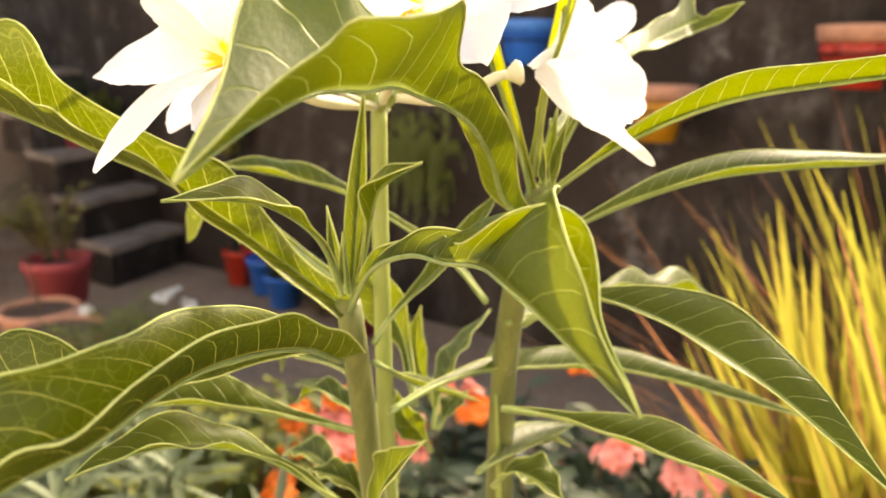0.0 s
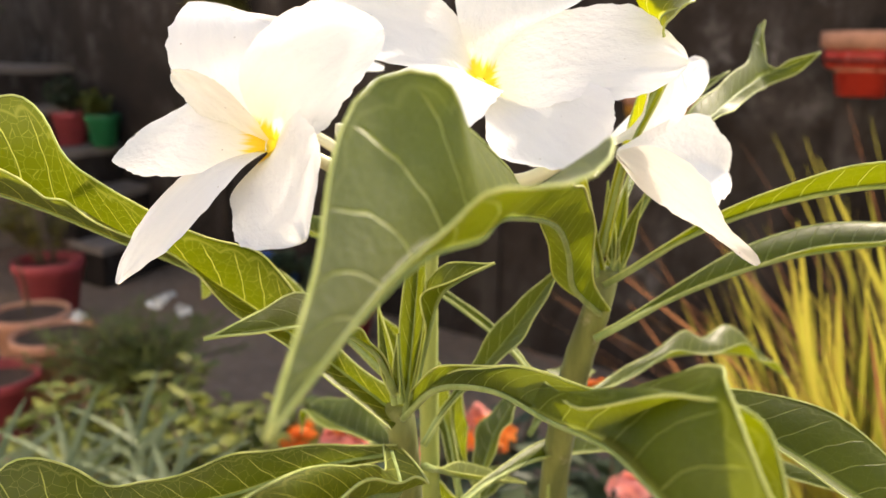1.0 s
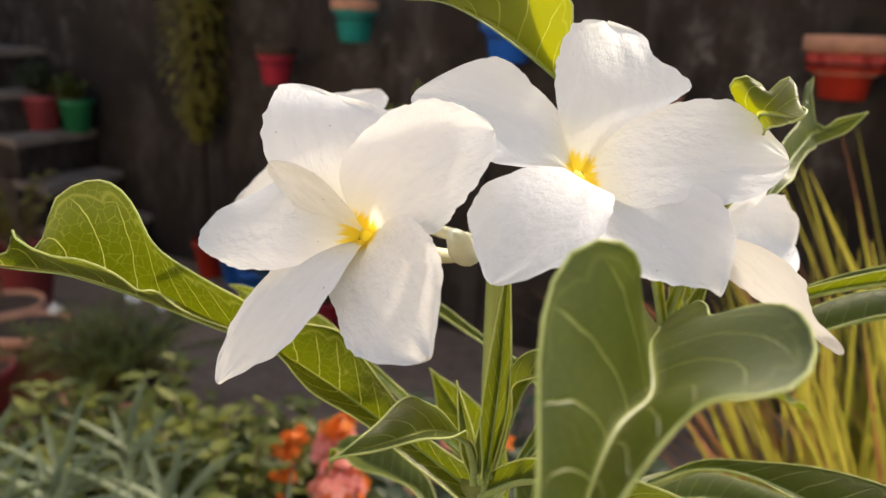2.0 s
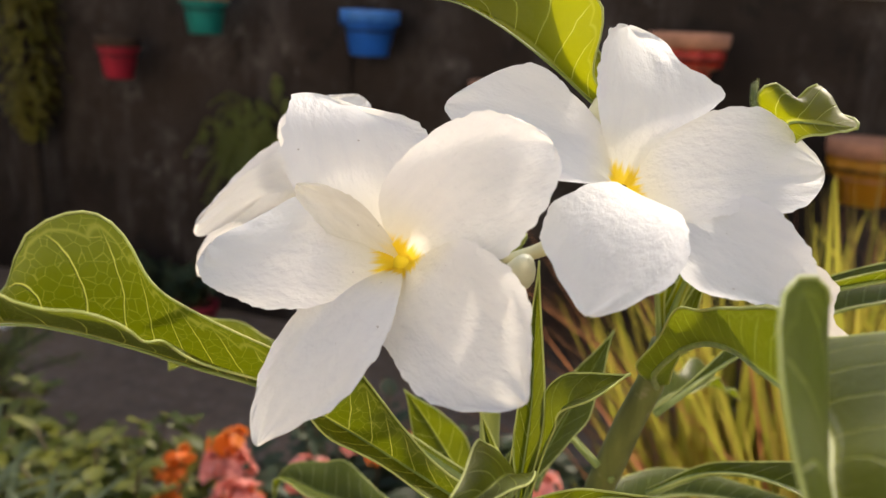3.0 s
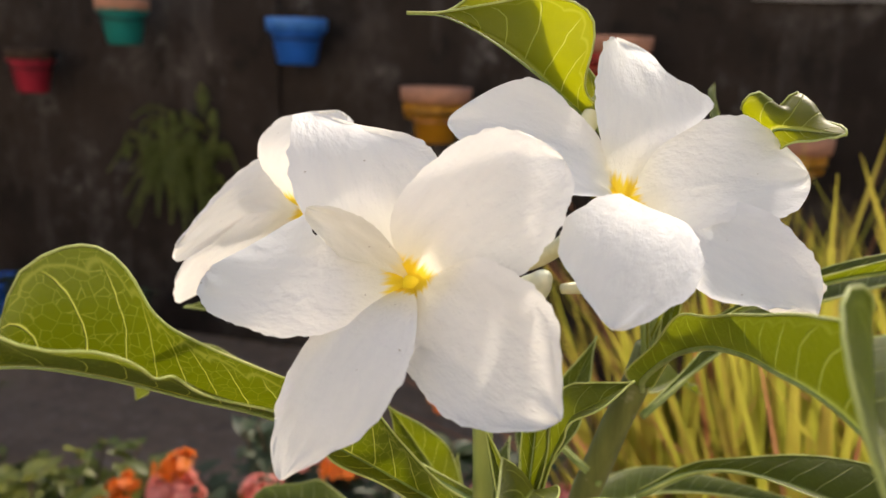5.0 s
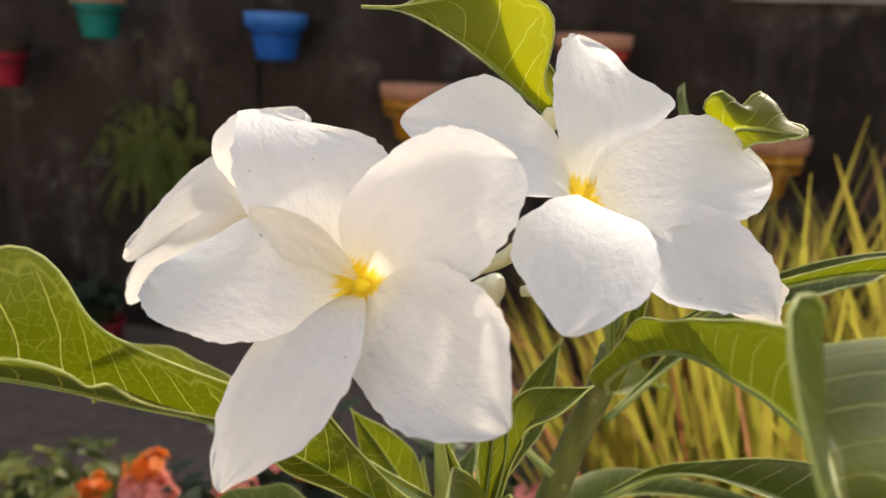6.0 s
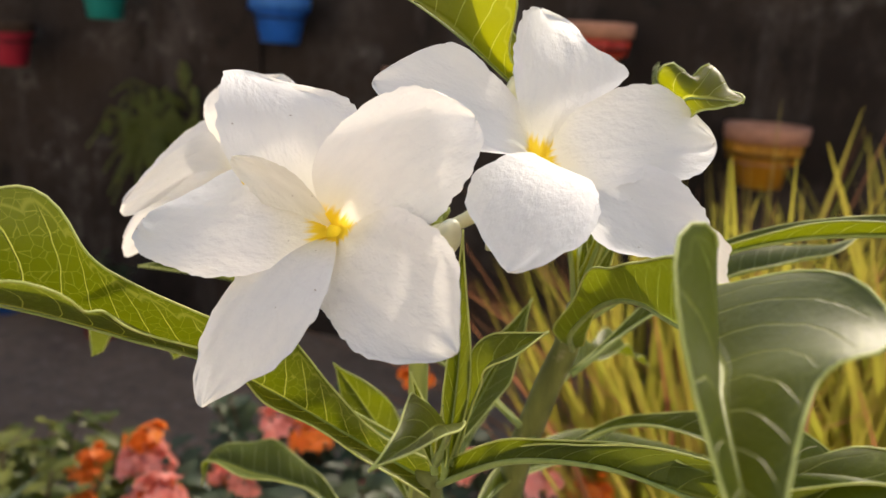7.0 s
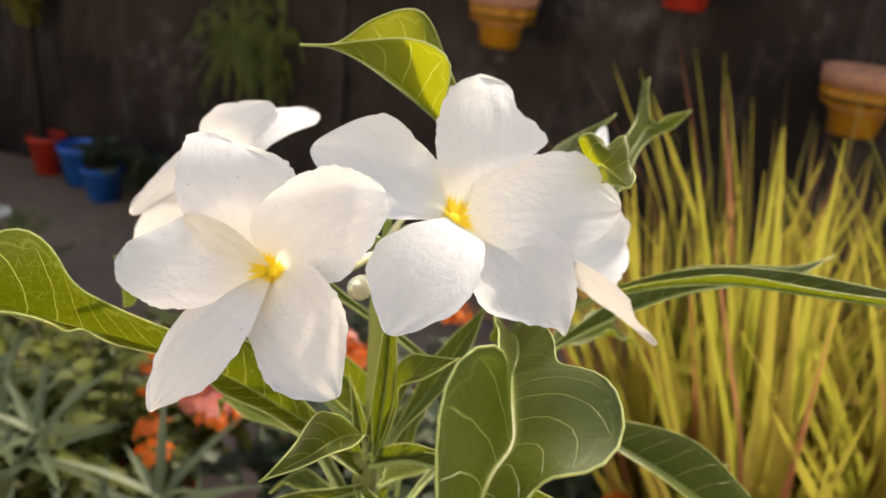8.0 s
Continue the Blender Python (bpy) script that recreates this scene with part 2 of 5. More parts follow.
MAT = {
    "leaf": leaf_material("leaf_mature", (0.028, 0.046, 0.002), (0.070, 0.098, 0.005), (0.32, 0.37, 0.08), (0.26, 0.30, 0.003), 0.34, 0.0060, 0.75, 0.30, 0.12),
    "bloomy": leaf_material("leaf_with_waxy_bloom", (0.024, 0.043, 0.002), (0.060, 0.090, 0.005), (0.32, 0.37, 0.08), (0.26, 0.30, 0.003), 0.34, 0.0060, 0.75, 0.55, 0.14),
    "young": leaf_material("leaf_young", (0.030, 0.047, 0.002), (0.072, 0.096, 0.004), (0.48, 0.48, 0.10), (0.17, 0.205, 0.003), 0.38, 0.0062, 0.9, 0.4, 0.26),
    # same leaf, paler and more translucent: sun behind the blade put into colour
    "backlit": leaf_material("leaf_backlit", (0.040, 0.056, 0.003), (0.080, 0.100, 0.005), (0.46, 0.47, 0.10), (0.40, 0.42, 0.004), 0.52, 0.0052, 0.7, 0.4, 0.04),
    "rib": stem_material("leaf_rib", (0.20, 0.27, 0.07), (0.31, 0.38, 0.12)),
    # pale leaf edge; the glow of its backlit fuzz is put into the colour
    "margin": stem_material("leaf_margin", (0.36, 0.42, 0.10), (0.52, 0.56, 0.18)),
    "stem": stem_material("stem_green", (0.10, 0.115, 0.026), (0.20, 0.215, 0.055)),
    "stalk": stem_material("stalk_pale", (0.24, 0.30, 0.06), (0.35, 0.40, 0.10)),
    "petal": petal_material(),
    "petal_back": petal_material("petal_outside", 0.0, 0.25),
    # double-layered flap; its shade is put in as a darker beige colour
    "shaded_petal": petal_material("shaded_petal_flap", 0.3, 0.10, (0.64, 0.62, 0.52), (0.75, 0.73, 0.63)),
    "throat": plain("throat_yellow", (0.93, 0.68, 0.03), 0.6, 300, 0.15, 0, 0.1, 0.3, 0.0004),
    "tube": plain("petal_tube", (0.72, 0.70, 0.46), 0.5, 200, 0.12, 0, 0.15, 0.4, 0.0005),
    "bud": plain("bud_cream", (0.78, 0.79, 0.60), 0.45, 160, 0.12, 0, 0.15, 0.4, 0.0005),
    "wall": wall_material(),
    "coping": plain("coping_cement", (0.24, 0.22, 0.20), 0.9, 9, 0.35, 0, 0.5, 0.2, 0.006),
    # pale paint of the unseen wall that throws light back on the flowers
    "bounce_paint": plain("bounce_white", (0.69, 0.68, 0.655), 0.9, 14, 0.12, 0, 0.3, 0.2, 0.004),
    "ground": cement_material(),
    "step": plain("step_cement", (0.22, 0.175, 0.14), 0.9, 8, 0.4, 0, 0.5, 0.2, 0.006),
    "clay": plain("terracotta", (0.52, 0.26, 0.165), 0.85, 30, 0.28, 0, 0.35, 0.2, 0.002),
    "soil": plain("soil", (0.075, 0.05, 0.035), 0.95, 90, 0.5, 0, 0.9, 0.15, 0.006),
    "blue": plain("blue_paint", (0.012, 0.12, 0.50), 0.45, 25, 0.25, 0, 0.1, 0.5),
    "sky": plain("light_blue_paint", (0.05, 0.22, 0.62), 0.45, 25, 0.25, 0, 0.1, 0.5),
    "teal": plain("teal_paint", (0.006, 0.20, 0.17), 0.45, 25, 0.25, 0, 0.1, 0.5),
    "crimson": plain("crimson_paint", (0.34, 0.018, 0.035), 0.5, 25, 0.3, 0, 0.1, 0.4),
    "red": plain("red_paint", (0.42, 0.028, 0.012), 0.45, 25, 0.25, 0, 0.1, 0.5),
    "ochre": plain("ochre_paint", (0.46, 0.20, 0.008), 0.5, 25, 0.25, 0, 0.1, 0.4),
    "magenta": plain("faded_red_paint", (0.34, 0.055, 0.06), 0.6, 20, 0.3, 0, 0.1, 0.35),
    "green_pot": plain("green_paint", (0.015, 0.16, 0.055), 0.5, 25, 0.25, 0, 0.1, 0.4),
    "iron": plain("dark_iron", (0.03, 0.028, 0.026), 0.6, 80, 0.3, 0.7, 0.2),
    "moss": foliage_material("creeper", (0.09, 0.075, 0.015), (0.26, 0.22, 0.03), (0.28, 0.24, 0.03)),
    "grass": blade_material("grass_blade", (0.20, 0.23, 0.028), (0.43, 0.415, 0.055), (0.40, 0.22, 0.07), (0.46, 0.46, 0.055)),
    "grass_red": blade_material("grass_blade_red", (0.30, 0.10, 0.05), (0.42, 0.22, 0.10), (0.36, 0.14, 0.07), (0.45, 0.18, 0.08)),
    "bush": foliage_material("bush_leaf", (0.07, 0.095, 0.017), (0.22, 0.23, 0.04), (0.21, 0.26, 0.04)),
    "dull": foliage_material("dull_leaf", (0.035, 0.06, 0.03), (0.10, 0.13, 0.06), (0.10, 0.14, 0.05)),
    "gray": foliage_material("greyish_leaf", (0.08, 0.105, 0.05), (0.21, 0.25, 0.13), (0.20, 0.27, 0.12)),
    "fern": foliage_material("wall_fern", (0.07, 0.10, 0.018), (0.24, 0.26, 0.05), (0.28, 0.32, 0.05)),
    "dark_wood": plain("dark_post_wood", (0.030, 0.022, 0.016), 0.9, 50, 0.35, 0, 0.4, 0.2),
    "twig": plain("twig_bark", (0.12, 0.085, 0.05), 0.85, 60, 0.35, 0, 0.4, 0.2),
    "orange": foliage_material("orange_floret", (0.75, 0.16, 0.015), (0.85, 0.26, 0.03), (0.9, 0.25, 0.04), 0.3),
    "pink": foliage_material("pink_floret", (0.78, 0.26, 0.20), (0.88, 0.40, 0.34), (0.9, 0.32, 0.25), 0.3),
    "white": foliage_material("white_floret", (0.75, 0.74, 0.70), (0.85, 0.84, 0.80), (0.8, 0.8, 0.7), 0.3),
}


# ---- mesh helpers ----
def part(name, bm, material, parent, label="", smooth=True):
    me = bpy.data.meshes.new(name)
    bm.normal_update()
    bm.to_mesh(me)
    bm.free()
    if smooth:
        me.polygons.foreach_set("use_smooth", [True] * len(me.polygons))
    me.materials.append(MAT[material])
    ob = new(name, me)
    ob.parent = parent
    if label:
        tagged(ob, label)
    return ob


def thing(name, label, category, at=(0, 0, 0), group="", kind=""):
    ob = new(name)
    ob.location = at
    ob.empty_display_size = 0.02
    return tagged(ob, label, category, group, kind)


def spline(points, n):
    """Smooth curve through the points, n + 1 samples evenly along it."""
    p = [Vector(q) for q in points]
    p = [p[0] * 2 - p[1], *p, p[-1] * 2 - p[-2]]
    fine = []
    for i in range(1, len(p) - 2):
        a, b, c, d = p[i - 1:i + 3]
        for k in range(24):
            t = k / 24
            fine.append(0.5 * (2 * b + (c - a) * t + (2 * a - 5 * b + 4 * c - d) * t * t + (3 * b - a - 3 * c + d) * t ** 3))
    fine.append(p[-2])
    run = [0.0]
    for a, b in zip(fine, fine[1:]):
        run.append(run[-1] + (b - a).length)
    out, j = [], 0
    for i in range(n + 1):
        want = run[-1] * i / n
        while j < len(run) - 2 and run[j + 1] < want:
            j += 1
        f = (want - run[j]) / max(1e-9, run[j + 1] - run[j])
        out.append(fine[j].lerp(fine[j + 1], min(1, max(0, f))))
    return out, run[-1]


def tangents(line):
    return [(line[min(i + 1, len(line) - 1)] - line[max(i - 1, 0)]).normalized() for i in range(len(line))]


def smooth(a, b, x):
    t = min(1.0, max(0.0, (x - a) / (b - a)))
    return t * t * (3 - 2 * t)


def tube(bm, line, radii, sides=8, squash=1.0, hint=Vector((0.3, 0.2, 1))):
    """Round rod along a line; radii per sample."""
    tan = tangents(line)
    rings = []
    for p, t, r in zip(line, tan, radii):
        x = t.cross(hint)
        if x.length < 0.05:
            x = t.cross(Vector((1, 0.1, 0)))
        x.normalize()
        y = x.cross(t)
        rings.append([bm.verts.new(p + (x * math.cos(a) + y * math.sin(a) * squash) * r) for a in (2 * math.pi * k / sides for k in range(sides))])
    for a, b in zip(rings, rings[1:]):
        for k in range(sides):
            bm.faces.new((a[k], a[(k + 1) % sides], b[(k + 1) % sides], b[k]))
    bm.faces.new(rings[0][::-1])
    bm.faces.new(rings[-1])


def lathe(bm, profile, n=40, at=(0, 0, 0), wave=None):
    """Turned body from (radius, height) pairs; wave(angle, i) adds to the radius."""
    rings = []
    for i, (r, z) in enumerate(profile):
        ring = []
        for k in range(n):
            a = 2 * math.pi * k / n
            rr = r + (wave(a, i) if wave else 0)
            ring.append(bm.verts.new((at[0] + rr * math.cos(a), at[1] + rr * math.sin(a), at[2] + z)))
        rings.append(ring)
    for a, b in zip(rings, rings[1:]):
        for k in range(n):
            bm.faces.new((a[k], a[(k + 1) % n], b[(k + 1) % n], b[k]))
    return rings


def disc(bm, r, z, n=40, at=(0, 0, 0), rough=0.0):
    c = bm.verts.new((at[0], at[1], at[2] + z))
    ring_prev = None
    for m in (0.4, 0.75, 1.0):
        ring = [bm.verts.new((at[0] + r * m * math.cos(2 * math.pi * k / n), at[1] + r * m * math.sin(2 * math.pi * k / n), at[2] + z + (random.uniform(-rough, rough) if m < 1 else 0))) for k in range(n)]
        for k in range(n):
            if ring_prev is None:
                bm.faces.new((c, ring[k], ring[(k + 1) % n]))
            else:
                bm.faces.new((ring_prev[k], ring[k], ring[(k + 1) % n], ring_prev[(k + 1) % n]))
        ring_prev = ring


def box(bm, x0, x1, y0, y1, z0, z1):
    v = [bm.verts.new((x, y, z)) for x in (x0, x1) for y in (y0, y1) for z in (z0, z1)]
    for f in ((0, 1, 3, 2), (4, 6, 7, 5), (0, 4, 5, 1), (2, 3, 7, 6), (0, 2, 6, 4), (1, 5, 7, 3)):
        bm.faces.new([v[i] for i in f])


def rough_slab(bm, x0, x1, y0, y1, z0, z1, step=0.06, amount=0.004):
    """Box with a fine skin and slightly uneven faces and edges."""
    box(bm, x0, x1, y0, y1, z0, z1)
    longest = [e for e in bm.edges if e.calc_length() > step * 2]
    cuts = max(1, min(40, int(max(x1 - x0, y1 - y0) / step)))
    bmesh.ops.subdivide_edges(bm, edges=longest, cuts=cuts, use_grid_fill=True)
    for v in bm.verts:
        v.co += noise.noise_vector(v.co * 9) * amount


# ---- the patio ----
bm = bmesh.new()
bmesh.ops.create_grid(bm, x_segments=120, y_segments=120, size=1)
for v in bm.verts:
    v.co = Vector((v.co.x * 7 , v.co.y * 7 , 0))
    v.co.z = 0.004 * noise.noise(v.co * 2.5) - 0.002
ground = part("ground", bm, "ground", None)
tagged(ground, "worn grey cement patio, stained and uneven", "ground", kind="structure")

bm = bmesh.new()
rough_slab(bm, -6.0, 5.0, 2.06, 2.2, -0.02, 1.45, 0.12, 0.006)
wall_north = part("wall_north", bm, "wall", None, smooth=False)
tagged(wall_north, "dark weathered concrete garden wall with pale streaks", "wall", kind="structure")
bm = bmesh.new()
rough_slab(bm, 0.15, 5.0, 2.045, 2.07, 1.03, 1.09, 0.12, 0.003)
coping = part("trim", bm, "coping", wall_north, "paler cement coping along the wall top", smooth=False)
# a shallow pilaster that divides the wall
bm = bmesh.new()
rough_slab(bm, -1.13, -1.07, 2.045, 2.07, 0.0, 1.45, 0.1, 0.003)
part("pilaster", bm, "wall", wall_north, smooth=False)

# steps that climb away at the side
stairs = thing("stairs", "dark cement garden steps with worn treads", "stairs", (-2.5, 1.5, 0), kind="structure")
for i in range(5):
    # the edges run slightly askew to the wall
    x1, z1 = -2.54 - 0.16 * i, 0.16 * (i + 1)
    # risers take the darker wall concrete, treads the paler step cement
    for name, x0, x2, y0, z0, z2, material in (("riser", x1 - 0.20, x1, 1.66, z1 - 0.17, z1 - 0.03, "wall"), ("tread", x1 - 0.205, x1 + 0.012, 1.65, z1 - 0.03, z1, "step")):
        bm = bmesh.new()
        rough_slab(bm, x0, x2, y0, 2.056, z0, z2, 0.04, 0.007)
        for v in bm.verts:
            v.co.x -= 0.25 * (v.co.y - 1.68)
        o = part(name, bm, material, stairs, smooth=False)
        o.matrix_parent_inverse = Matrix.Translation((2.5, -1.5, 0))
bm = bmesh.new()
rough_slab(bm, -6.0, -3.43, 0.6, 2.056, -0.02, 0.80, 0.15, 0.005)
tagged(part("landing", bm, "step", None, smooth=False), "raised cement landing at the top of the steps", "landing", kind="structure")

# ---- the flowering shrub ----
plant = thing("frangipani", "flowering shrub with spoon-shaped green leaves and white blooms", "plant", (-0.09, 0.25, 0.0))
PLANT_INV = Matrix.Translation((0.09, -0.25, 0.0))


def on_plant(name, bm, material, label="", parent=None):
    ob = part(name, bm, material, parent or plant, label)
    if parent is None:
        ob.matrix_parent_inverse = PLANT_INV
    else:
        ob.matrix_parent_inverse = Matrix.Identity(4)
    return ob


def blade_width(s, neck, peak, taper):
    strap = 0.10 + 0.13 * smooth(0.03, 0.22, s)
    if s < peak:
        return strap + (1 - strap) * smooth(neck, peak, s)
    k = (s - peak) / (1 - peak)
    return max(0.0, 1 - k) ** taper * (1 + (taper - 0.15) * k)


def leaf(points, up, right, left, fold_right, fold_left, neck, peak, wave=0.0, taper=(1.5, 1.5), material="leaf"):
    """Blade along a curved midrib from the stem to the tip. The halves have their own width and fold."""
    n, m = 44, 7
    line, length = spline(points, n)
    tan = tangents(line)
    bm = bmesh.new()
    uv = bm.loops.layers.uv.new("UVMap")
    rows, coord = [], {}
    up = Vector(up)
    seed = Vector((random.uniform(0, 50), random.uniform(0, 50), 0))
    edges = ([], [])
    for i, (p, t) in enumerate(zip(line, tan)):
        s = i / n
        side = t.cross(up).normalized()
        nor = side.cross(t).normalized()
        widths = [blade_width(s, neck, peak, q) for q in taper]
        row = []
        for j in range(-m, m + 1):
            v = j / m
            wd = widths[0 if j > 0 else 1]
            half, fold = (right, fold_right) if j > 0 else (left, fold_left)
            a = radians(fold) * (1 - 0.35 * abs(v))
            off = half * wd * abs(v)
            ripple = wave * wd * v * v * (math.sin(s * 26 + (2 if j > 0 else 0)) + 0.8 * noise.noise(seed + Vector((s * 9, v * 2, 0))))
            vein = 0.00026 * wd * math.sin(2 * math.pi * (s * length / 0.0060 - 1.35 * abs(v) ** 1.25)) * abs(v) * (1 - abs(v))
            q = p + side * (math.copysign(1, j) if j else 0) * off * math.cos(a) + nor * (off * math.sin(a) + ripple + vein)
            b = bm.verts.new(q)
            coord[b] = (s * length, v)
            row.append(b)
        rows.append(row)
        edges[0].append(row[0].co.copy())
        edges[1].append(row[-1].co.copy())
    for a, b in zip(rows, rows[1:]):
        for j in range(2 * m):
            try:
                f = bm.faces.new((a[j], a[j + 1], b[j + 1], b[j]))
            except ValueError:
                continue
            for lp in f.loops:
                lp[uv].uv = coord[lp.vert]
    ob = on_plant("leaf", bm, material)
    bm = bmesh.new()
    thick = 0.0007 + 0.005 * min(right, left)
    low = [p - t.cross(up).normalized().cross(t) * 0.0003 for p, t in zip(line, tan)]
    tube(bm, low, [max(0.00018, thick * (1.0 - 0.85 * i / n) * (1.35 if i < 6 else 1)) for i in range(n + 1)], 7)
    on_plant("midrib", bm, "rib", "", ob)
    bm = bmesh.new()
    for e in edges:
        tube(bm, e, [0.00022 if i else 0.0001 for i in range(n + 1)], 5)
    on_plant("margin", bm, "margin", "", ob)
    return ob


def stations(points, values, n):
    """Curve through the points with values carried along it; n + 1 samples evenly spaced."""
    rows = [(*q, *v) for q, v in zip(points, values)]
    rows = [tuple(2 * a - b for a, b in zip(rows[0], rows[1])), *rows, tuple(2 * a - b for a, b in zip(rows[-1], rows[-2]))]
    fine = []
    for i in range(1, len(rows) - 2):
        for k in range(20):
            t = k / 20
            fine.append([0.5 * (2 * b + (c - a) * t + (2 * a - 5 * b + 4 * c - d) * t * t + (3 * b - a - 3 * c + d) * t ** 3) for a, b, c, d in zip(*rows[i - 1:i + 3])])
    fine.append(list(rows[-2]))
    run = [0.0]
    for a, b in zip(fine, fine[1:]):
        run.append(run[-1] + math.dist(a[:3], b[:3]))
    out, j = [], 0
    for i in range(n + 1):
        want = run[-1] * i / n
        while j < len(run) - 2 and run[j + 1] < want:
            j += 1
        f = min(1, max(0, (want - run[j]) / max(1e-9, run[j + 1] - run[j])))
        out.append([x + (y - x) * f for x, y in zip(fine[j], fine[j + 1])])
    return out, run[-1]


def shaped_leaf(points, up, right, left, belly=0.1, wave=0.0, material="leaf"):
    """Leaf whose halves change along the rib: each station has a half-width, a fold and a sweep in degrees."""
    n, m = 64, 9
    belly = belly if isinstance(belly, tuple) else (belly, belly)
    rows, length = stations(points, [(*a, *b) for a, b in zip(right, left)], n)
    line = [Vector(r[:3]) for r in rows]
    tan = tangents(line)
    bm = bmesh.new()
    uv = bm.loops.layers.uv.new("UVMap")
    up = Vector(up)
    seed = Vector((random.uniform(0, 50), random.uniform(0, 50), 0))
    grid, coord, edges = [], {}, ([], [])
    for i, (p, t) in enumerate(zip(line, tan)):
        s = i / n
        side = t.cross(up).normalized()
        nor = side.cross(t).normalized()
        row = []
        for j in range(-m, m + 1):
            v = abs(j) / m
            sign = 1 if j > 0 else -1
            wd, fold, sweep = rows[i][3:6] if j > 0 else rows[i][6:9]
            wd = max(0.00005, wd)
            a = radians(fold) * (1 + belly[0 if j > 0 else 1] * 2 * (1 - v))
            sw = radians(sweep) * v
            flat = math.cos(sw)
            ripple = wave * min(1, wd / 0.008) * v * v * (math.sin(s * 31 + (2 if j > 0 else 0)) + noise.noise(seed + Vector((s * 9, v * sign * 2, 0))))
            vein = 0.00026 * min(1, wd / 0.008) * math.sin(2 * math.pi * (s * length / 0.0060 - 1.35 * v ** 1.25)) * v * (1 - v) * 2
            q = p + (side * (sign * math.cos(a)) + nor * math.sin(a)) * (wd * v * flat) + t * (wd * v * math.sin(sw)) + nor * (ripple + vein)
            b = bm.verts.new(q)
            coord[b] = (s * length, sign * v)
            row.append(b)
        grid.append(row)
        edges[0].append(row[0].co.copy())
        edges[1].append(row[-1].co.copy())
    for a, b in zip(grid, grid[1:]):
        for j in range(2 * m):
            f = bm.faces.new((a[j], a[j + 1], b[j + 1], b[j]))
            for lp in f.loops:
                lp[uv].uv = coord[lp.vert]
    ob = on_plant("leaf", bm, material)
    bm = bmesh.new()
    low = [p - t.cross(up).normalized().cross(t) * 0.0003 for p, t in zip(line, tan)]
    tube(bm, low, [max(0.00016, 0.0008 * (1.0 - 0.85 * i / n)) for i in range(n + 1)], 7)
    on_plant("midrib", bm, "rib", "", ob)
    bm = bmesh.new()
    for e in edges:
        tube(bm, e, [0.00024 if i else 0.0001 for i in range(n + 1)], 5)
    on_plant("margin", bm, "margin", "", ob)
    return ob


def flower(centre, back, label, inside="throat"):
    """Slender tube from the stalk to the throat; the petals hang on it."""
    c, b = Vector(centre), Vector(back)
    way = (c - b).normalized()
    line, length = spline([b, b.lerp(c, 0.5) - Vector((0, 0, 0.003)), c - way * 0.004, c], 20)
    bm = bmesh.new()
    line = [q - way * 0.0065 * (i / 20) for i, q in enumerate(line)]
    tube(bm, line, [0.0011 + 0.0006 * math.sin(3 * i / 20) for i in range(21)], 10)
    ob = on_plant("flower", bm, "tube", label)
    ob["face"] = tuple(way)
    bm = bmesh.new()
    tube(bm, [c - way * d for d in (0.0080, 0.0060, 0.0042, 0.0031, 0.0026)], [0.0006, 0.0020, 0.0033, 0.0026, 0.0004], 14)
    on_plant("throat", bm, inside, "yellow throat" if inside == "throat" else "pale cream throat", ob)
    ob["throat"] = tuple(c)
    return ob


def petal_width(s, values):
    """Half-width at s from five even stations, drawn in to a rounded end."""
    v = [2 * values[0] - values[1], *values, 2 * values[-1] - values[-2]]
    x = min(s, 0.99999) * 4
    i = int(x)
    t = x - i
    a, b, c, d = v[i:i + 4]
    w = 0.5 * (2 * b + (c - a) * t + (2 * a - 5 * b + 4 * c - d) * t * t + (3 * b - a - 3 * c + d) * t ** 3)
    k = min(1.0, max(0.0, (s - 0.75) / 0.25))
    return max(0.0003, w) * max(0.0, 1 - k ** 2.4) ** (1 / 2.2)


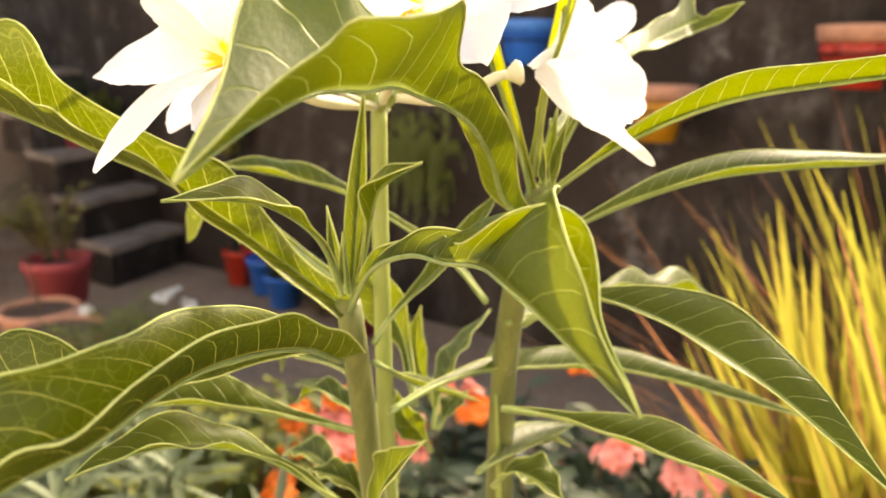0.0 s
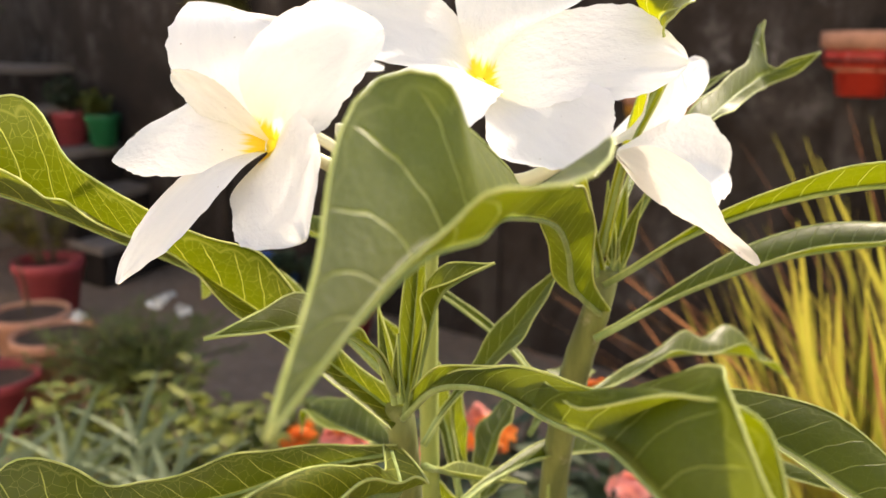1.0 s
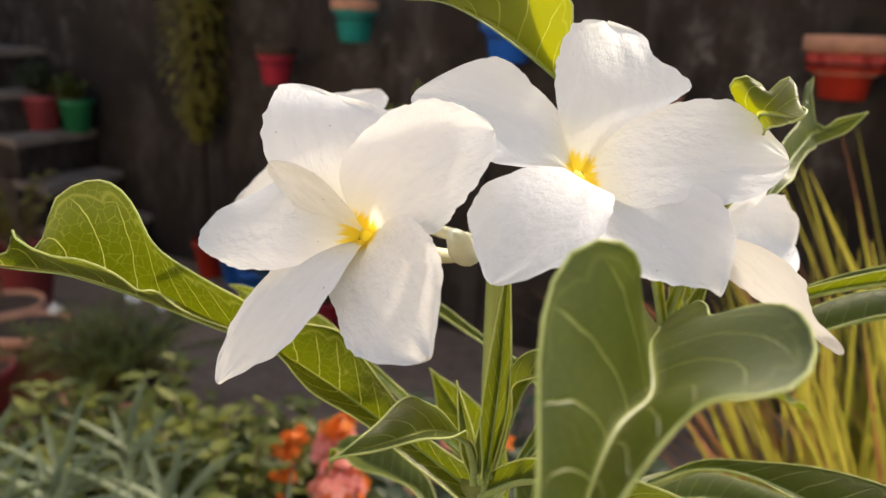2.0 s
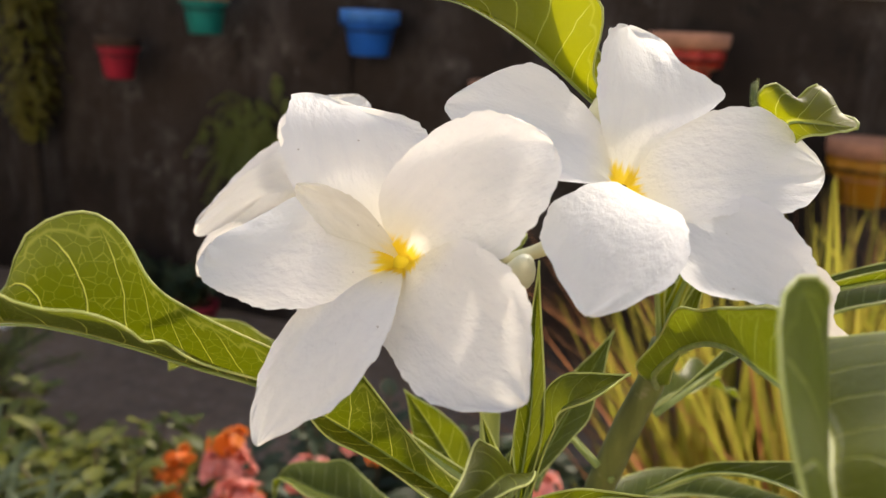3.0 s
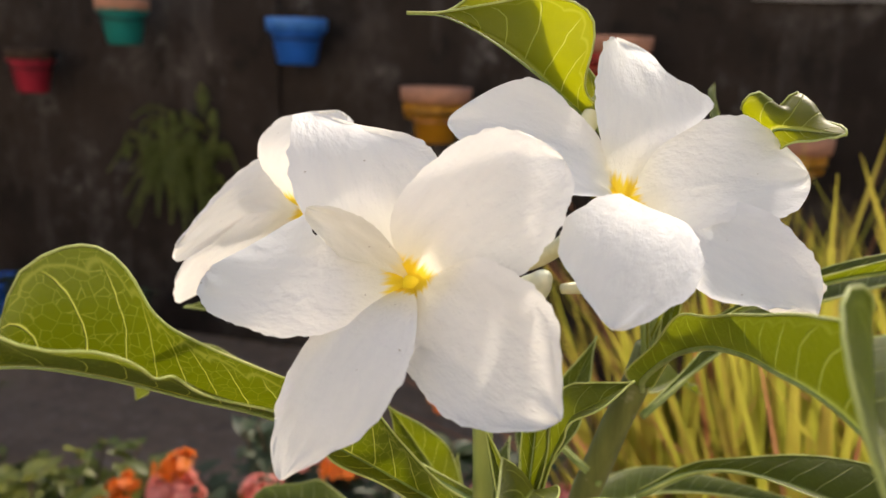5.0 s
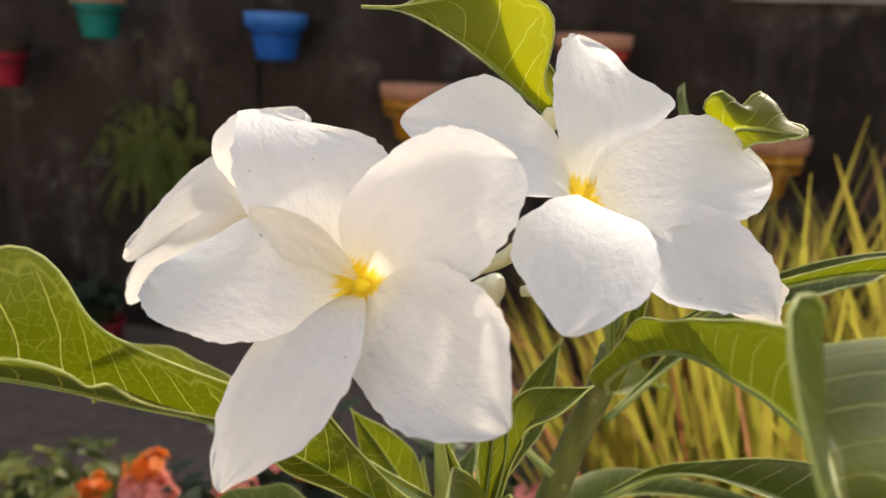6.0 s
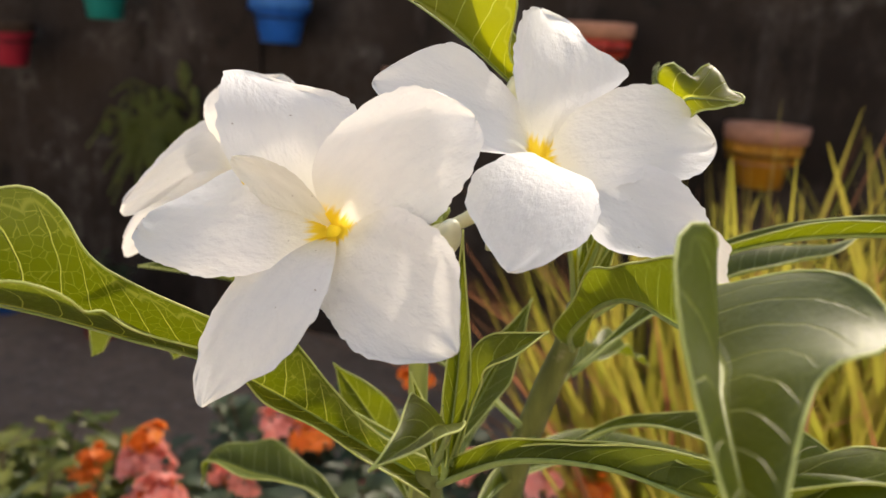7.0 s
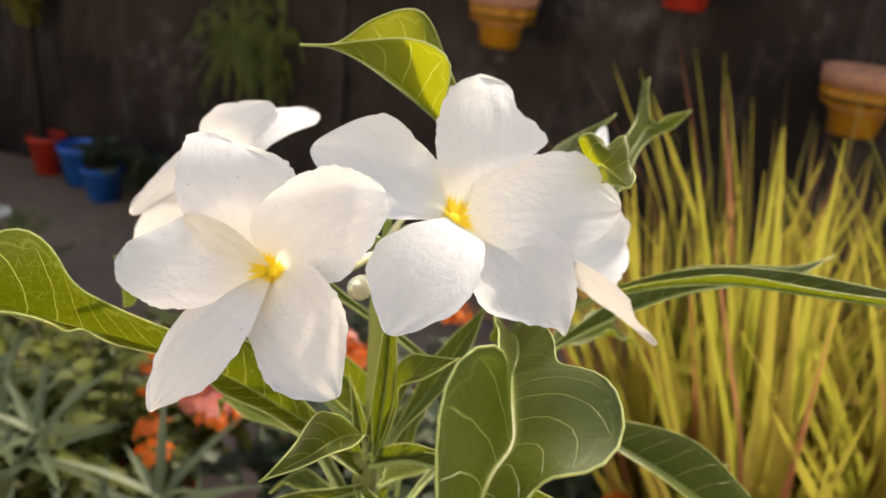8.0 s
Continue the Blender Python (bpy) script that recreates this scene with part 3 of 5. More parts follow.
def petal(bloom, base, bend, end, side, twist, shear, cup, left, right, material="petal"):
    """Broad petal from the throat to its end along a bent rib. Each half has its own widths; twist, shear and cup shape the blade."""
    b, ctrl, e, side = Vector(base), Vector(bend), Vector(end), Vector(side)
    n, m = 48, 14
    bm = bmesh.new()
    uv = bm.loops.layers.uv.new("UVMap")
    rows, coord = [], {}
    size = (e - b).length
    seed = Vector((random.uniform(0, 60), random.uniform(0, 60), 0))
    left, right = (0.0012, *left), (0.0012, *right)
    for i in range(n + 1):
        s = 1 - (1 - i / n) ** 1.6
        p = b * (1 - s) ** 2 + ctrl * 2 * s * (1 - s) + e * s * s
        t = ((ctrl - b) * (1 - s) + (e - ctrl) * s).normalized()
        sd = (side - t * side.dot(t)).normalized()
        nor = sd.cross(t)
        a = twist * (s - 0.5)
        sd, nor = sd * math.cos(a) + nor * math.sin(a), nor * math.cos(a) - sd * math.sin(a)
        wl, wr = petal_width(s, left), petal_width(s, right)
        k = s * s * (3 - 2 * s)
        row = []
        for j in range(-m, m + 1):
            v = j / m
            w = wr if v > 0 else wl
            off = w * v
            # soft folds that fan out along the petal, and a slightly crimped edge
            fold = 0.00012 * smooth(0.12, 0.5, s) * noise.noise(seed + Vector((s * 1.8, off * 420, 3)))
            rip = 0.0008 * smooth(0.15, 1, s) * noise.noise(seed + Vector((s * 2.6, v * 2.0, 0)))
            crimp = 0.0007 * min(1, (wl + wr) / 0.018) * smooth(0.7, 1, max(abs(v), s)) * smooth(0.25, 0.5, s) * noise.noise(seed + Vector((s * 22, v * 14, 9)))
            q = p + sd * off + t * (shear * off * k) + nor * (cup * w * v * v + fold + rip) + (sd * v + t * s) * crimp
            vert = bm.verts.new(q)
            coord[vert] = (s * size, off * 8)
            row.append(vert)
        rows.append(row)
    for r0, r1 in zip(rows, rows[1:]):
        for j in range(2 * m):
            f = bm.faces.new((r0[j], r0[j + 1], r1[j + 1], r1[j]))
            for lp in f.loops:
                lp[uv].uv = coord[lp.vert]
    bmesh.ops.remove_doubles(bm, verts=bm.verts, dist=1e-6)
    return on_plant("petal", bm, material, "", bloom)


def far_petal(bloom, base, wide_a, wide_b, end, bow, cup, tip):
    """Broad petal from the throat to its rounded end, widest three fifths of the way out."""
    b, a, c, e = Vector(base), Vector(wide_a), Vector(wide_b), Vector(end)
    face = Vector(bloom["face"])
    c0 = Vector(bloom["throat"])
    b = c0 - face * 0.0035 + (b - c0) * 0.35
    mid, half = (a + c) / 2, (c - a) / 2
    nor = half.cross(e - b).normalized()
    if nor.dot(face) < 0:
        nor = -nor
    k = 0.66
    ctrl = (mid - b * (1 - k) ** 2 - e * k * k) / (2 * k * (1 - k))
    n, m = 36, 11
    bm = bmesh.new()
    uv = bm.loops.layers.uv.new("UVMap")
    rows, coord = [], {}
    size = (e - b).length
    seed = Vector((random.uniform(0, 60), random.uniform(0, 60), 0))
    power = 1.8 + 2.6 * tip
    for i in range(n + 1):
        s = 1 - (1 - i / n) ** 1.7
        p = b * (1 - s) ** 2 + ctrl * 2 * s * (1 - s) + e * s * s
        if s < k:
            wd = 0.16 + 0.84 * math.sin(0.5 * math.pi * min(1, s / k)) ** 0.72
        else:
            wd = max(0.0, 1 - ((s - k) / (1 - k)) ** power) ** (1 / (1.7 + 0.9 * tip))
        row = []
        for j in range(-m, m + 1):
            v = j / m
            # the end is rounded: outer columns stop earlier
            pull = (e - b) * (-0.05 * (v * v) * smooth(0.5, 1, s) * wd)
            lift = bow * math.sin(math.pi * s) + cup * half.length * wd * (v * v - 0.3) * smooth(0, 0.5, s)
            rip = 0.0010 * smooth(0.15, 1, s) * (noise.noise(seed + Vector((s * 2.5, v * 2.2, 0))) + 0.5 * abs(v) * noise.noise(seed + Vector((s * 9, v * 7, 5))))
            edge = 0.0007 * noise.noise(seed + Vector((s * 26, v * 16, 9))) * smooth(0.8, 1, max(abs(v), s))
            q = p + half * (wd * v) + pull + nor * (lift + rip) + (e - b).normalized() * edge
            w = bm.verts.new(q)
            coord[w] = (s * size, v * wd * half.length * 8)
            row.append(w)
        rows.append(row)
    for r0, r1 in zip(rows, rows[1:]):
        for j in range(2 * m):
            f = bm.faces.new((r0[j], r0[j + 1], r1[j + 1], r1[j]))
            for lp in f.loops:
                lp[uv].uv = coord[lp.vert]
    bmesh.ops.remove_doubles(bm, verts=bm.verts, dist=1e-6)
    return on_plant("petal", bm, "petal_back" if bloom["throat"][0] > -0.1 else "petal", "", bloom)


def stem(points, r0, r1, material, label, name="stem"):
    line, length = spline(points, 40)
    bm = bmesh.new()
    radii = []
    for i in range(41):
        s = i / 40
        radii.append((r0 + (r1 - r0) * s) * (1 + 0.05 * noise.noise(Vector((s * 14, r0 * 900, 0)))))
    tube(bm, line, radii, 16)
    return on_plant(name, bm, material, label)


stem([(-0.088, 0.262, 0.28), (-0.096, 0.245, 0.60), (-0.099, 0.230, 0.735), (-0.093, 0.216, 0.783), (-0.0925, 0.214, 0.790)], 0.0075, 0.0034, "stem", "smooth green stem with leaf scars")
stem([(-0.082, 0.285, 0.28), (-0.086, 0.290, 0.60), (-0.082, 0.280, 0.735), (-0.073, 0.270, 0.785), (-0.066, 0.267, 0.808), (-0.065, 0.2665, 0.816)], 0.0095, 0.0036, "stem", "thicker grey-green stem with leaf scars")
stem([(-0.099, 0.243, 0.66), (-0.1005, 0.240, 0.74), (-0.1035, 0.2415, 0.80), (-0.105, 0.243, 0.838)], 0.003, 0.0024, "stalk", "pale green flower stalk", "flower_stalk")
stem([(-0.078, 0.285, 0.56), (-0.079, 0.275, 0.70), (-0.080, 0.272, 0.745)], 0.003, 0.0004, "stalk", "young green side shoot")


def bud(points, r, label="cream flower bud with twisted tip", material="bud"):
    line, length = spline(points, 24)
    bm = bmesh.new()
    prof = []
    for i in range(25):
        s = i / 24
        swell = math.sin(math.pi * min(1, max(0, (s - 0.62) / 0.40)) ** 0.8) if s > 0.62 else 0
        prof.append(max(0.0004, 0.0009 * (1 - 0.2 * s) + (r - 0.0008) * swell) if s < 0.995 else 0.0003)
    tan = tangents(line)
    tube(bm, line, prof, 14)
    # twist of the rolled petals
    c = line[-1]
    for v in bm.verts:
        d = v.co - c
        if d.length < r * 3:
            v.co += d.normalized() * 0.00018 * math.sin(5 * math.atan2(d.z, d.x) + d.length * 2600)
    return on_plant("bud", bm, material, label)


shaped_leaf([(-0.0925, 0.2150, 0.7870), (-0.1109, 0.2108, 0.7977), (-0.1247, 0.2025, 0.8095), (-0.1349, 0.1922, 0.8204), (-0.1447, 0.1821, 0.8274), (-0.1515, 0.1738, 0.8332), (-0.1558, 0.1668, 0.8374), (-0.1598, 0.1617, 0.8400), (-0.1640, 0.1577, 0.8409), (-0.1667, 0.1527, 0.8425), (-0.1679, 0.1472, 0.8455)], up=(0.0, 0.0, 1.0), right=[(0.0052, 92, -1), (0.0047, 96, -1), (0.0122, 103, 13), (0.0158, 135, 9), (0.0182, 131, 28), (0.0184, 121, 21), (0.0214, 104, 16), (0.0168, 93, 10), (0.0048, 77, -4), (0.0005, 74, -13), (0.0000, 75, -0)], left=[(0.0065, 3, -2), (0.0064, 2, -3), (0.0093, 0, 24), (0.0168, 19, 30), (0.0193, 24, 31), (0.0192, 19, 16), (0.0213, 24, 17), (0.0166, 27, 7), (0.0133, 48, 12), (0.0093, 32, 6), (0.0000, 28, -19)], belly=0.1, wave=0.0004, material="young")  # long spoon leaf reaching out
shaped_leaf([(-0.0655, 0.2655, 0.8040), (-0.0658, 0.2476, 0.8153), (-0.0610, 0.2320, 0.8278), (-0.0560, 0.2158, 0.8365), (-0.0519, 0.2001, 0.8417), (-0.0494, 0.1859, 0.8449), (-0.0462, 0.1737, 0.8470), (-0.0430, 0.1632, 0.8467), (-0.0435, 0.1525, 0.8466), (-0.0423, 0.1393, 0.8430), (-0.0406, 0.1253, 0.8372)], up=(0.0, -0.2, 0.98), right=[(0.0030, 19, 1), (0.0045, 14, 6), (0.0050, 28, 6), (0.0080, 44, 6), (0.0086, 52, 5), (0.0090, 68, 8), (0.0124, 76, 10), (0.0165, 82, 4), (0.0200, 68, -9), (0.0070, 54, -7), (0.0, 40, -7)], left=[(0.003, 23, 10), (0.0055, 29, 20), (0.008, 36, 30), (0.0096, 40, 40), (0.0108, 36, 36), (0.0126, 33, 29), (0.0231, 34, 35), (0.0216, 37, 42), (0.0121, 43, 27), (0.0054, 50, 27), (0.0, 55, 24)], belly=(0.0, 0.11), wave=0.0003, material="bloomy")  # leaf arching over towards the path
shaped_leaf([(-0.0900, 0.2120, 0.7890), (-0.0737, 0.2007, 0.8047), (-0.0557, 0.1905, 0.8132), (-0.0403, 0.1807, 0.8162), (-0.0283, 0.1729, 0.8191), (-0.0197, 0.1652, 0.8197), (-0.0108, 0.1613, 0.8168), (-0.0032, 0.1607, 0.8117), (0.0035, 0.1618, 0.8061)], up=(0.1, 0.1, 0.98), right=[(0.0039, 92, 10), (0.0060, 94, 52), (0.0073, 123, 51), (0.0113, 82, 67), (0.0165, 101, 50), (0.0146, 123, 19), (0.0095, 131, 4), (0.0043, 128, -10), (0.0000, 124, 11)], left=[(0.0018, 65, 0), (0.0031, 65, 42), (0.0053, 93, 36), (0.0106, 47, 42), (0.0168, 56, 25), (0.0154, 75, 7), (0.0092, 84, -8), (0.0040, 78, -23), (0.0000, 78, 0)], belly=0.1, wave=0.0004, material="leaf")  # broad arching leaf
shaped_leaf([(-0.0915, 0.2095, 0.7810), (-0.0781, 0.1947, 0.7838), (-0.0723, 0.1787, 0.7928), (-0.0685, 0.1620, 0.7984), (-0.0647, 0.1464, 0.8013), (-0.0603, 0.1332, 0.8019), (-0.0580, 0.1221, 0.8002), (-0.0574, 0.1119, 0.8000), (-0.0565, 0.1024, 0.7981)], up=(-0.15, -0.1, 0.98), right=[(0.0025, 60, 0), (0.0060, 63, 30), (0.0080, 78, 43), (0.0109, 82, 33), (0.0126, 89, 35), (0.0150, 99, 33), (0.0158, 86, 28), (0.0114, 84, 36), (0.0000, 83, -7)], left=[(0.0025, 4, 0), (0.0065, 9, 19), (0.0104, 21, 30), (0.0110, 39, 16), (0.0111, 40, 17), (0.0136, 47, 45), (0.0118, 42, 48), (0.0081, 42, 37), (0.0000, 37, 4)], belly=0.1, wave=0.0004, material="young")  # low arching leaf
shaped_leaf([(-0.0920, 0.2130, 0.7790), (-0.1054, 0.1990, 0.7775), (-0.1129, 0.1831, 0.7764), (-0.1201, 0.1692, 0.7773), (-0.1267, 0.1594, 0.7787), (-0.1325, 0.1512, 0.7796), (-0.1368, 0.1450, 0.7798), (-0.1417, 0.1382, 0.7792), (-0.1461, 0.1314, 0.7779)], up=(0.0, 0.0, 1.0), right=[(0.00182, 78, 0), (0.0049, 78, -9), (0.0085, 85, -5), (0.0061, 78, -1), (0.006, 68, -29), (0.0112, 78, -28), (0.0122, 68, -20), (0.0075, 58, -32), (0.0, 58, 0)], left=[(0.00182, -8, 0), (0.0032, -8, 16), (0.0045, -17, 36), (0.0069, -19, 19), (0.0082, -17, 10), (0.0101, -13, 11), (0.011, -11, 19), (0.011, -8, 34), (0.0, -8, 0)], belly=0.12, wave=0.0004, material="young")  # low spoon leaf
leaf([(-0.0992, 0.2266, 0.7453), (-0.1150, 0.2108, 0.7526), (-0.1317, 0.1950, 0.7576), (-0.1480, 0.1780, 0.7580), (-0.1590, 0.1635, 0.7549)], up=(0, 0, 1), right=0.009, left=0.005, fold_right=65, fold_left=50, neck=0.2, peak=0.5, wave=0.0005, taper=(1.5, 1.5), material="leaf")  # dark low leaf
leaf([(-0.0922, 0.2131, 0.7299), (-0.1034, 0.1933, 0.7510), (-0.1125, 0.1749, 0.7596), (-0.1188, 0.1609, 0.7602), (-0.1228, 0.1515, 0.7583)], up=(0, 0, 1), right=0.009, left=0.006, fold_right=60, fold_left=45, neck=0.3, peak=0.68, wave=0.0012, taper=(1.5, 1.5), material="leaf")  # lowest arching leaf
leaf([(-0.0902, 0.2094, 0.7960), (-0.0851, 0.1952, 0.8118), (-0.0837, 0.1804, 0.8213), (-0.0847, 0.1682, 0.8245), (-0.0883, 0.1574, 0.8253)], up=(0, -0.2, 0.98), right=0.0070, left=0.0045, fold_right=68, fold_left=15, neck=0.35, peak=0.62, wave=0.0005, taper=(1.5, 1.5), material="leaf")  # small drooping leaf
leaf([(-0.0774, 0.2596, 0.7810), (-0.0969, 0.2659, 0.7911), (-0.1405, 0.2725, 0.8043), (-0.1714, 0.2702, 0.8088), (-0.2020, 0.2640, 0.8115)], up=(0, 0, 1), right=0.008, left=0.005, fold_right=65, fold_left=45, neck=0.4, peak=0.84, wave=0.001, taper=(1.5, 1.5), material="leaf")  # leaf at the back with a broad end
shaped_leaf([(-0.1036, 0.2301, 0.7856), (-0.1419, 0.2491, 0.7878), (-0.1755, 0.2618, 0.7916), (-0.1859, 0.2641, 0.7925), (-0.1915, 0.2655, 0.7928), (-0.1958, 0.2654, 0.7934), (-0.2034, 0.2656, 0.7937), (-0.2112, 0.2658, 0.7945), (-0.2155, 0.2658, 0.7955), (-0.2194, 0.2660, 0.7964), (-0.2258, 0.2649, 0.7979)], up=(0.0, 0.0, 1.0), right=[(0.00182, 67, 0), (0.0014, 67, 0), (0.003, 67, 3), (0.0041, 71, 3), (0.0055, 87, -13), (0.0052, 75, 5), (0.0045, 84, -5), (0.0041, 86, 0), (0.0031, 88, -1), (0.0022, 99, 0), (0.0, 99, 0)], left=[(0.00182, -82, 0), (0.0014, -82, 0), (0.0024, -82, -16), (0.0036, -86, -18), (0.0115, -81, -14), (0.0026, -77, -7), (0.0028, -79, -12), (0.0047, -74, -7), (0.0185, -77, -4), (0.0025, -63, 16), (0.0, -63, 0)], belly=0.03, wave=0.0004, material="leaf")  # leaf end behind the spoon leaf
leaf([(-0.0885, 0.2110, 0.7900), (-0.0872, 0.2124, 0.8154), (-0.0882, 0.2152, 0.8306), (-0.0892, 0.2177, 0.8470)], up=(0.2, -0.9, 0.2), right=0.0032, left=0.0032, fold_right=45, fold_left=45, neck=0.02, peak=0.4, wave=0.0, taper=(1.5, 1.5), material="leaf")  # narrow upright leaf
leaf([(-0.0869, 0.2112, 0.7947), (-0.0843, 0.2118, 0.8074), (-0.0803, 0.2106, 0.8193), (-0.0754, 0.2103, 0.8242), (-0.0688, 0.2136, 0.8285)], up=(0, -0.4, 0.9), right=0.006, left=0.006, fold_right=60, fold_left=40, neck=0.4, peak=0.68, wave=0.0, taper=(1.5, 1.5), material="leaf")  # young bent leaf
leaf([(-0.0900, 0.2087, 0.7933), (-0.0927, 0.2099, 0.8036), (-0.0978, 0.2125, 0.8150)], up=(0.3, -0.9, 0.1), right=0.002, left=0.002, fold_right=40, fold_left=40, neck=0.02, peak=0.35, wave=0.0, taper=(1.5, 1.5), material="leaf")  # young spike leaf
leaf([(-0.0879, 0.2080, 0.7946), (-0.0887, 0.2083, 0.8017), (-0.0895, 0.2090, 0.8100)], up=(-0.3, -0.9, 0.1), right=0.0015, left=0.0015, fold_right=40, fold_left=40, neck=0.02, peak=0.35, wave=0.0, taper=(1.5, 1.5), material="leaf")  # young spike leaf
leaf([(-0.0646, 0.2640, 0.8125), (-0.0416, 0.2665, 0.8299), (-0.0155, 0.2635, 0.8422), (0.0122, 0.2570, 0.8482), (0.0400, 0.2520, 0.8520), (0.0700, 0.2470, 0.8530)], up=(0, -0.15, 0.98), right=0.0092, left=0.0055, fold_right=62, fold_left=55, neck=0.08, peak=0.5, wave=0.0003, taper=(1.5, 1.5), material="leaf")  # long strap leaf
leaf([(-0.0650, 0.2612, 0.7985), (-0.0470, 0.2809, 0.8101), (-0.0270, 0.3002, 0.8183), (-0.0050, 0.3184, 0.8218), (0.0140, 0.3360, 0.8230), (0.0280, 0.3560, 0.8270)], up=(0, 0, 1), right=0.0050, left=0.0085, fold_right=45, fold_left=60, neck=0.1, peak=0.5, wave=0.0003, taper=(1.5, 1.5), material="leaf")  # long strap leaf
shaped_leaf([(-0.0645, 0.2680, 0.8160), (-0.0570, 0.2760, 0.8380), (-0.0500, 0.2870, 0.8520), (-0.0488, 0.3104, 0.8586), (-0.0478, 0.3278, 0.8623), (-0.0467, 0.3375, 0.8645), (-0.0441, 0.3407, 0.8659), (-0.0393, 0.3456, 0.8685), (-0.0330, 0.3500, 0.8720)], up=(0.0, -0.5, 0.86), right=[(0.00182, 37, 0), (0.0014, 37, 0), (0.0029, 37, -11), (0.0031, -44, 8), (0.0031, -56, 24), (0.0042, -40, -31), (0.0033, -35, -5), (0.0031, -33, 5), (0.0, -33, 0)], left=[(0.00182, 33, 0), (0.0014, 33, 0), (0.0052, 33, 8), (0.0051, 56, 4), (0.0084, 64, 39), (0.0204, 53, 42), (0.0019, 20, 1), (0.0016, 52, -12), (0.0, 52, 0)], belly=0.05, wave=0.0004, material="leaf")  # forked leaf tip
leaf([(-0.0660, 0.2700, 0.8250), (-0.0717, 0.3150, 0.8475), (-0.0683, 0.3338, 0.8558), (-0.0598, 0.3514, 0.8657)], up=(0, -0.5, 0.86), right=0.004, left=0.006, fold_right=15, fold_left=45, neck=0.3, peak=0.6, wave=0.0, taper=(1.5, 1.5), material="leaf")  # small leaf behind the flower
shaped_leaf([(-0.0660, 0.2640, 0.8200), (-0.0590, 0.2560, 0.8460), (-0.0471, 0.2430, 0.8683), (-0.0472, 0.2374, 0.8753), (-0.0463, 0.2348, 0.8767), (-0.0449, 0.2321, 0.8770), (-0.0429, 0.2284, 0.8771), (-0.0401, 0.2239, 0.8772), (-0.0375, 0.2193, 0.8774)], up=(-0.5, -0.15, 0.85), right=[(0.00182, -82, 0), (0.0014, -82, 0), (0.0028, -82, 28), (0.0046, -73, 9), (0.0048, -62, 38), (0.0044, -56, 55), (0.0039, -41, 63), (0.0024, -27, 68), (0.0, -27, 0)], left=[(0.00182, 79, 0), (0.0014, 79, 0), (0.0055, 79, 3), (0.0083, 100, 21), (0.0084, 82, -15), (0.0069, 35, -56), (0.0122, 17, -46), (0.0065, -2, -50), (0.0, -2, 0)], belly=0.1, wave=0.0004, material="backlit")  # curled leaf beside the flower
shaped_leaf([(-0.0655, 0.2665, 0.8090), (-0.0679, 0.2566, 0.8319), (-0.0715, 0.2471, 0.8528), (-0.0777, 0.2395, 0.8701), (-0.0884, 0.2340, 0.8809), (-0.0975, 0.2288, 0.8883), (-0.1053, 0.2257, 0.8933), (-0.1119, 0.2220, 0.8961), (-0.1179, 0.2179, 0.8962)], up=(0.0, -0.2, 0.98), right=[(0.0018, 60, 0), (0.0018, 60, 0), (0.0031, 60, 1), (0.0052, 59, 2), (0.0103, 56, 6), (0.0178, 68, 15), (0.0100, 63, 15), (0.0004, 58, -7), (0.0000, 59, -2)], left=[(0.0019, 74, 0), (0.0019, 73, 0), (0.0034, 67, 1), (0.0063, 51, 3), (0.0075, 30, -4), (0.0167, 70, -14), (0.0062, 91, -3), (0.0006, 90, -1), (0.0000, 80, -1)], belly=0.1, wave=0.0003, material="backlit")  # leaf standing above the flowers
leaf([(-0.0642, 0.2582, 0.7769), (-0.0502, 0.2560, 0.7879), (-0.0348, 0.2535, 0.7907), (-0.0126, 0.2487, 0.7872), (0.0108, 0.2442, 0.7781), (0.0368, 0.2354, 0.7649)], up=(0.1, -0.2, 0.97), right=0.006, left=0.013, fold_right=45, fold_left=40, neck=0.2, peak=0.5, wave=0.0004, taper=(1.5, 1.5), material="leaf")  # broad leaf reaching to the grass
leaf([(-0.0745, 0.2686, 0.7726), (-0.0755, 0.3061, 0.7654), (-0.0661, 0.3342, 0.7688), (-0.0552, 0.3620, 0.7638), (-0.0470, 0.3838, 0.7569), (-0.0352, 0.4025, 0.7447)], up=(0, 0, 1), right=0.006, left=0.011, fold_right=45, fold_left=62, neck=0.3, peak=0.8, wave=0.0025, taper=(1.5, 1.5), material="leaf")  # wavy leaf behind the stem
leaf([(-0.0887, 0.2266, 0.7550), (-0.0864, 0.2519, 0.7556), (-0.0799, 0.2799, 0.7519), (-0.0536, 0.3154, 0.7456), (-0.0188, 0.3359, 0.7363), (0.0131, 0.3479, 0.7299)], up=(0, -0.1, 0.99), right=0.005, left=0.009, fold_right=45, fold_left=55, neck=0.12, peak=0.5, wave=0.0004, taper=(1.5, 1.5), material="leaf")  # long shining leaf
leaf([(-0.0697, 0.2575, 0.7492), (-0.0484, 0.2564, 0.7521), (-0.0229, 0.2547, 0.7515), (-0.0009, 0.2550, 0.7490), (0.0214, 0.2561, 0.7442)], up=(0, 0.05, 0.99), right=0.005, left=0.01, fold_right=45, fold_left=55, neck=0.2, peak=0.5, wave=0.0005, taper=(1.5, 1.5), material="leaf")  # low leaf to the grass
leaf([(-0.0780, 0.2581, 0.7245), (-0.0756, 0.2863, 0.7221), (-0.0696, 0.3157, 0.7199)], up=(0, 0, 1), right=0.005, left=0.008, fold_right=35, fold_left=45, neck=0.15, peak=0.55, wave=0.0, taper=(1.5, 1.5), material="leaf")  # low back leaf
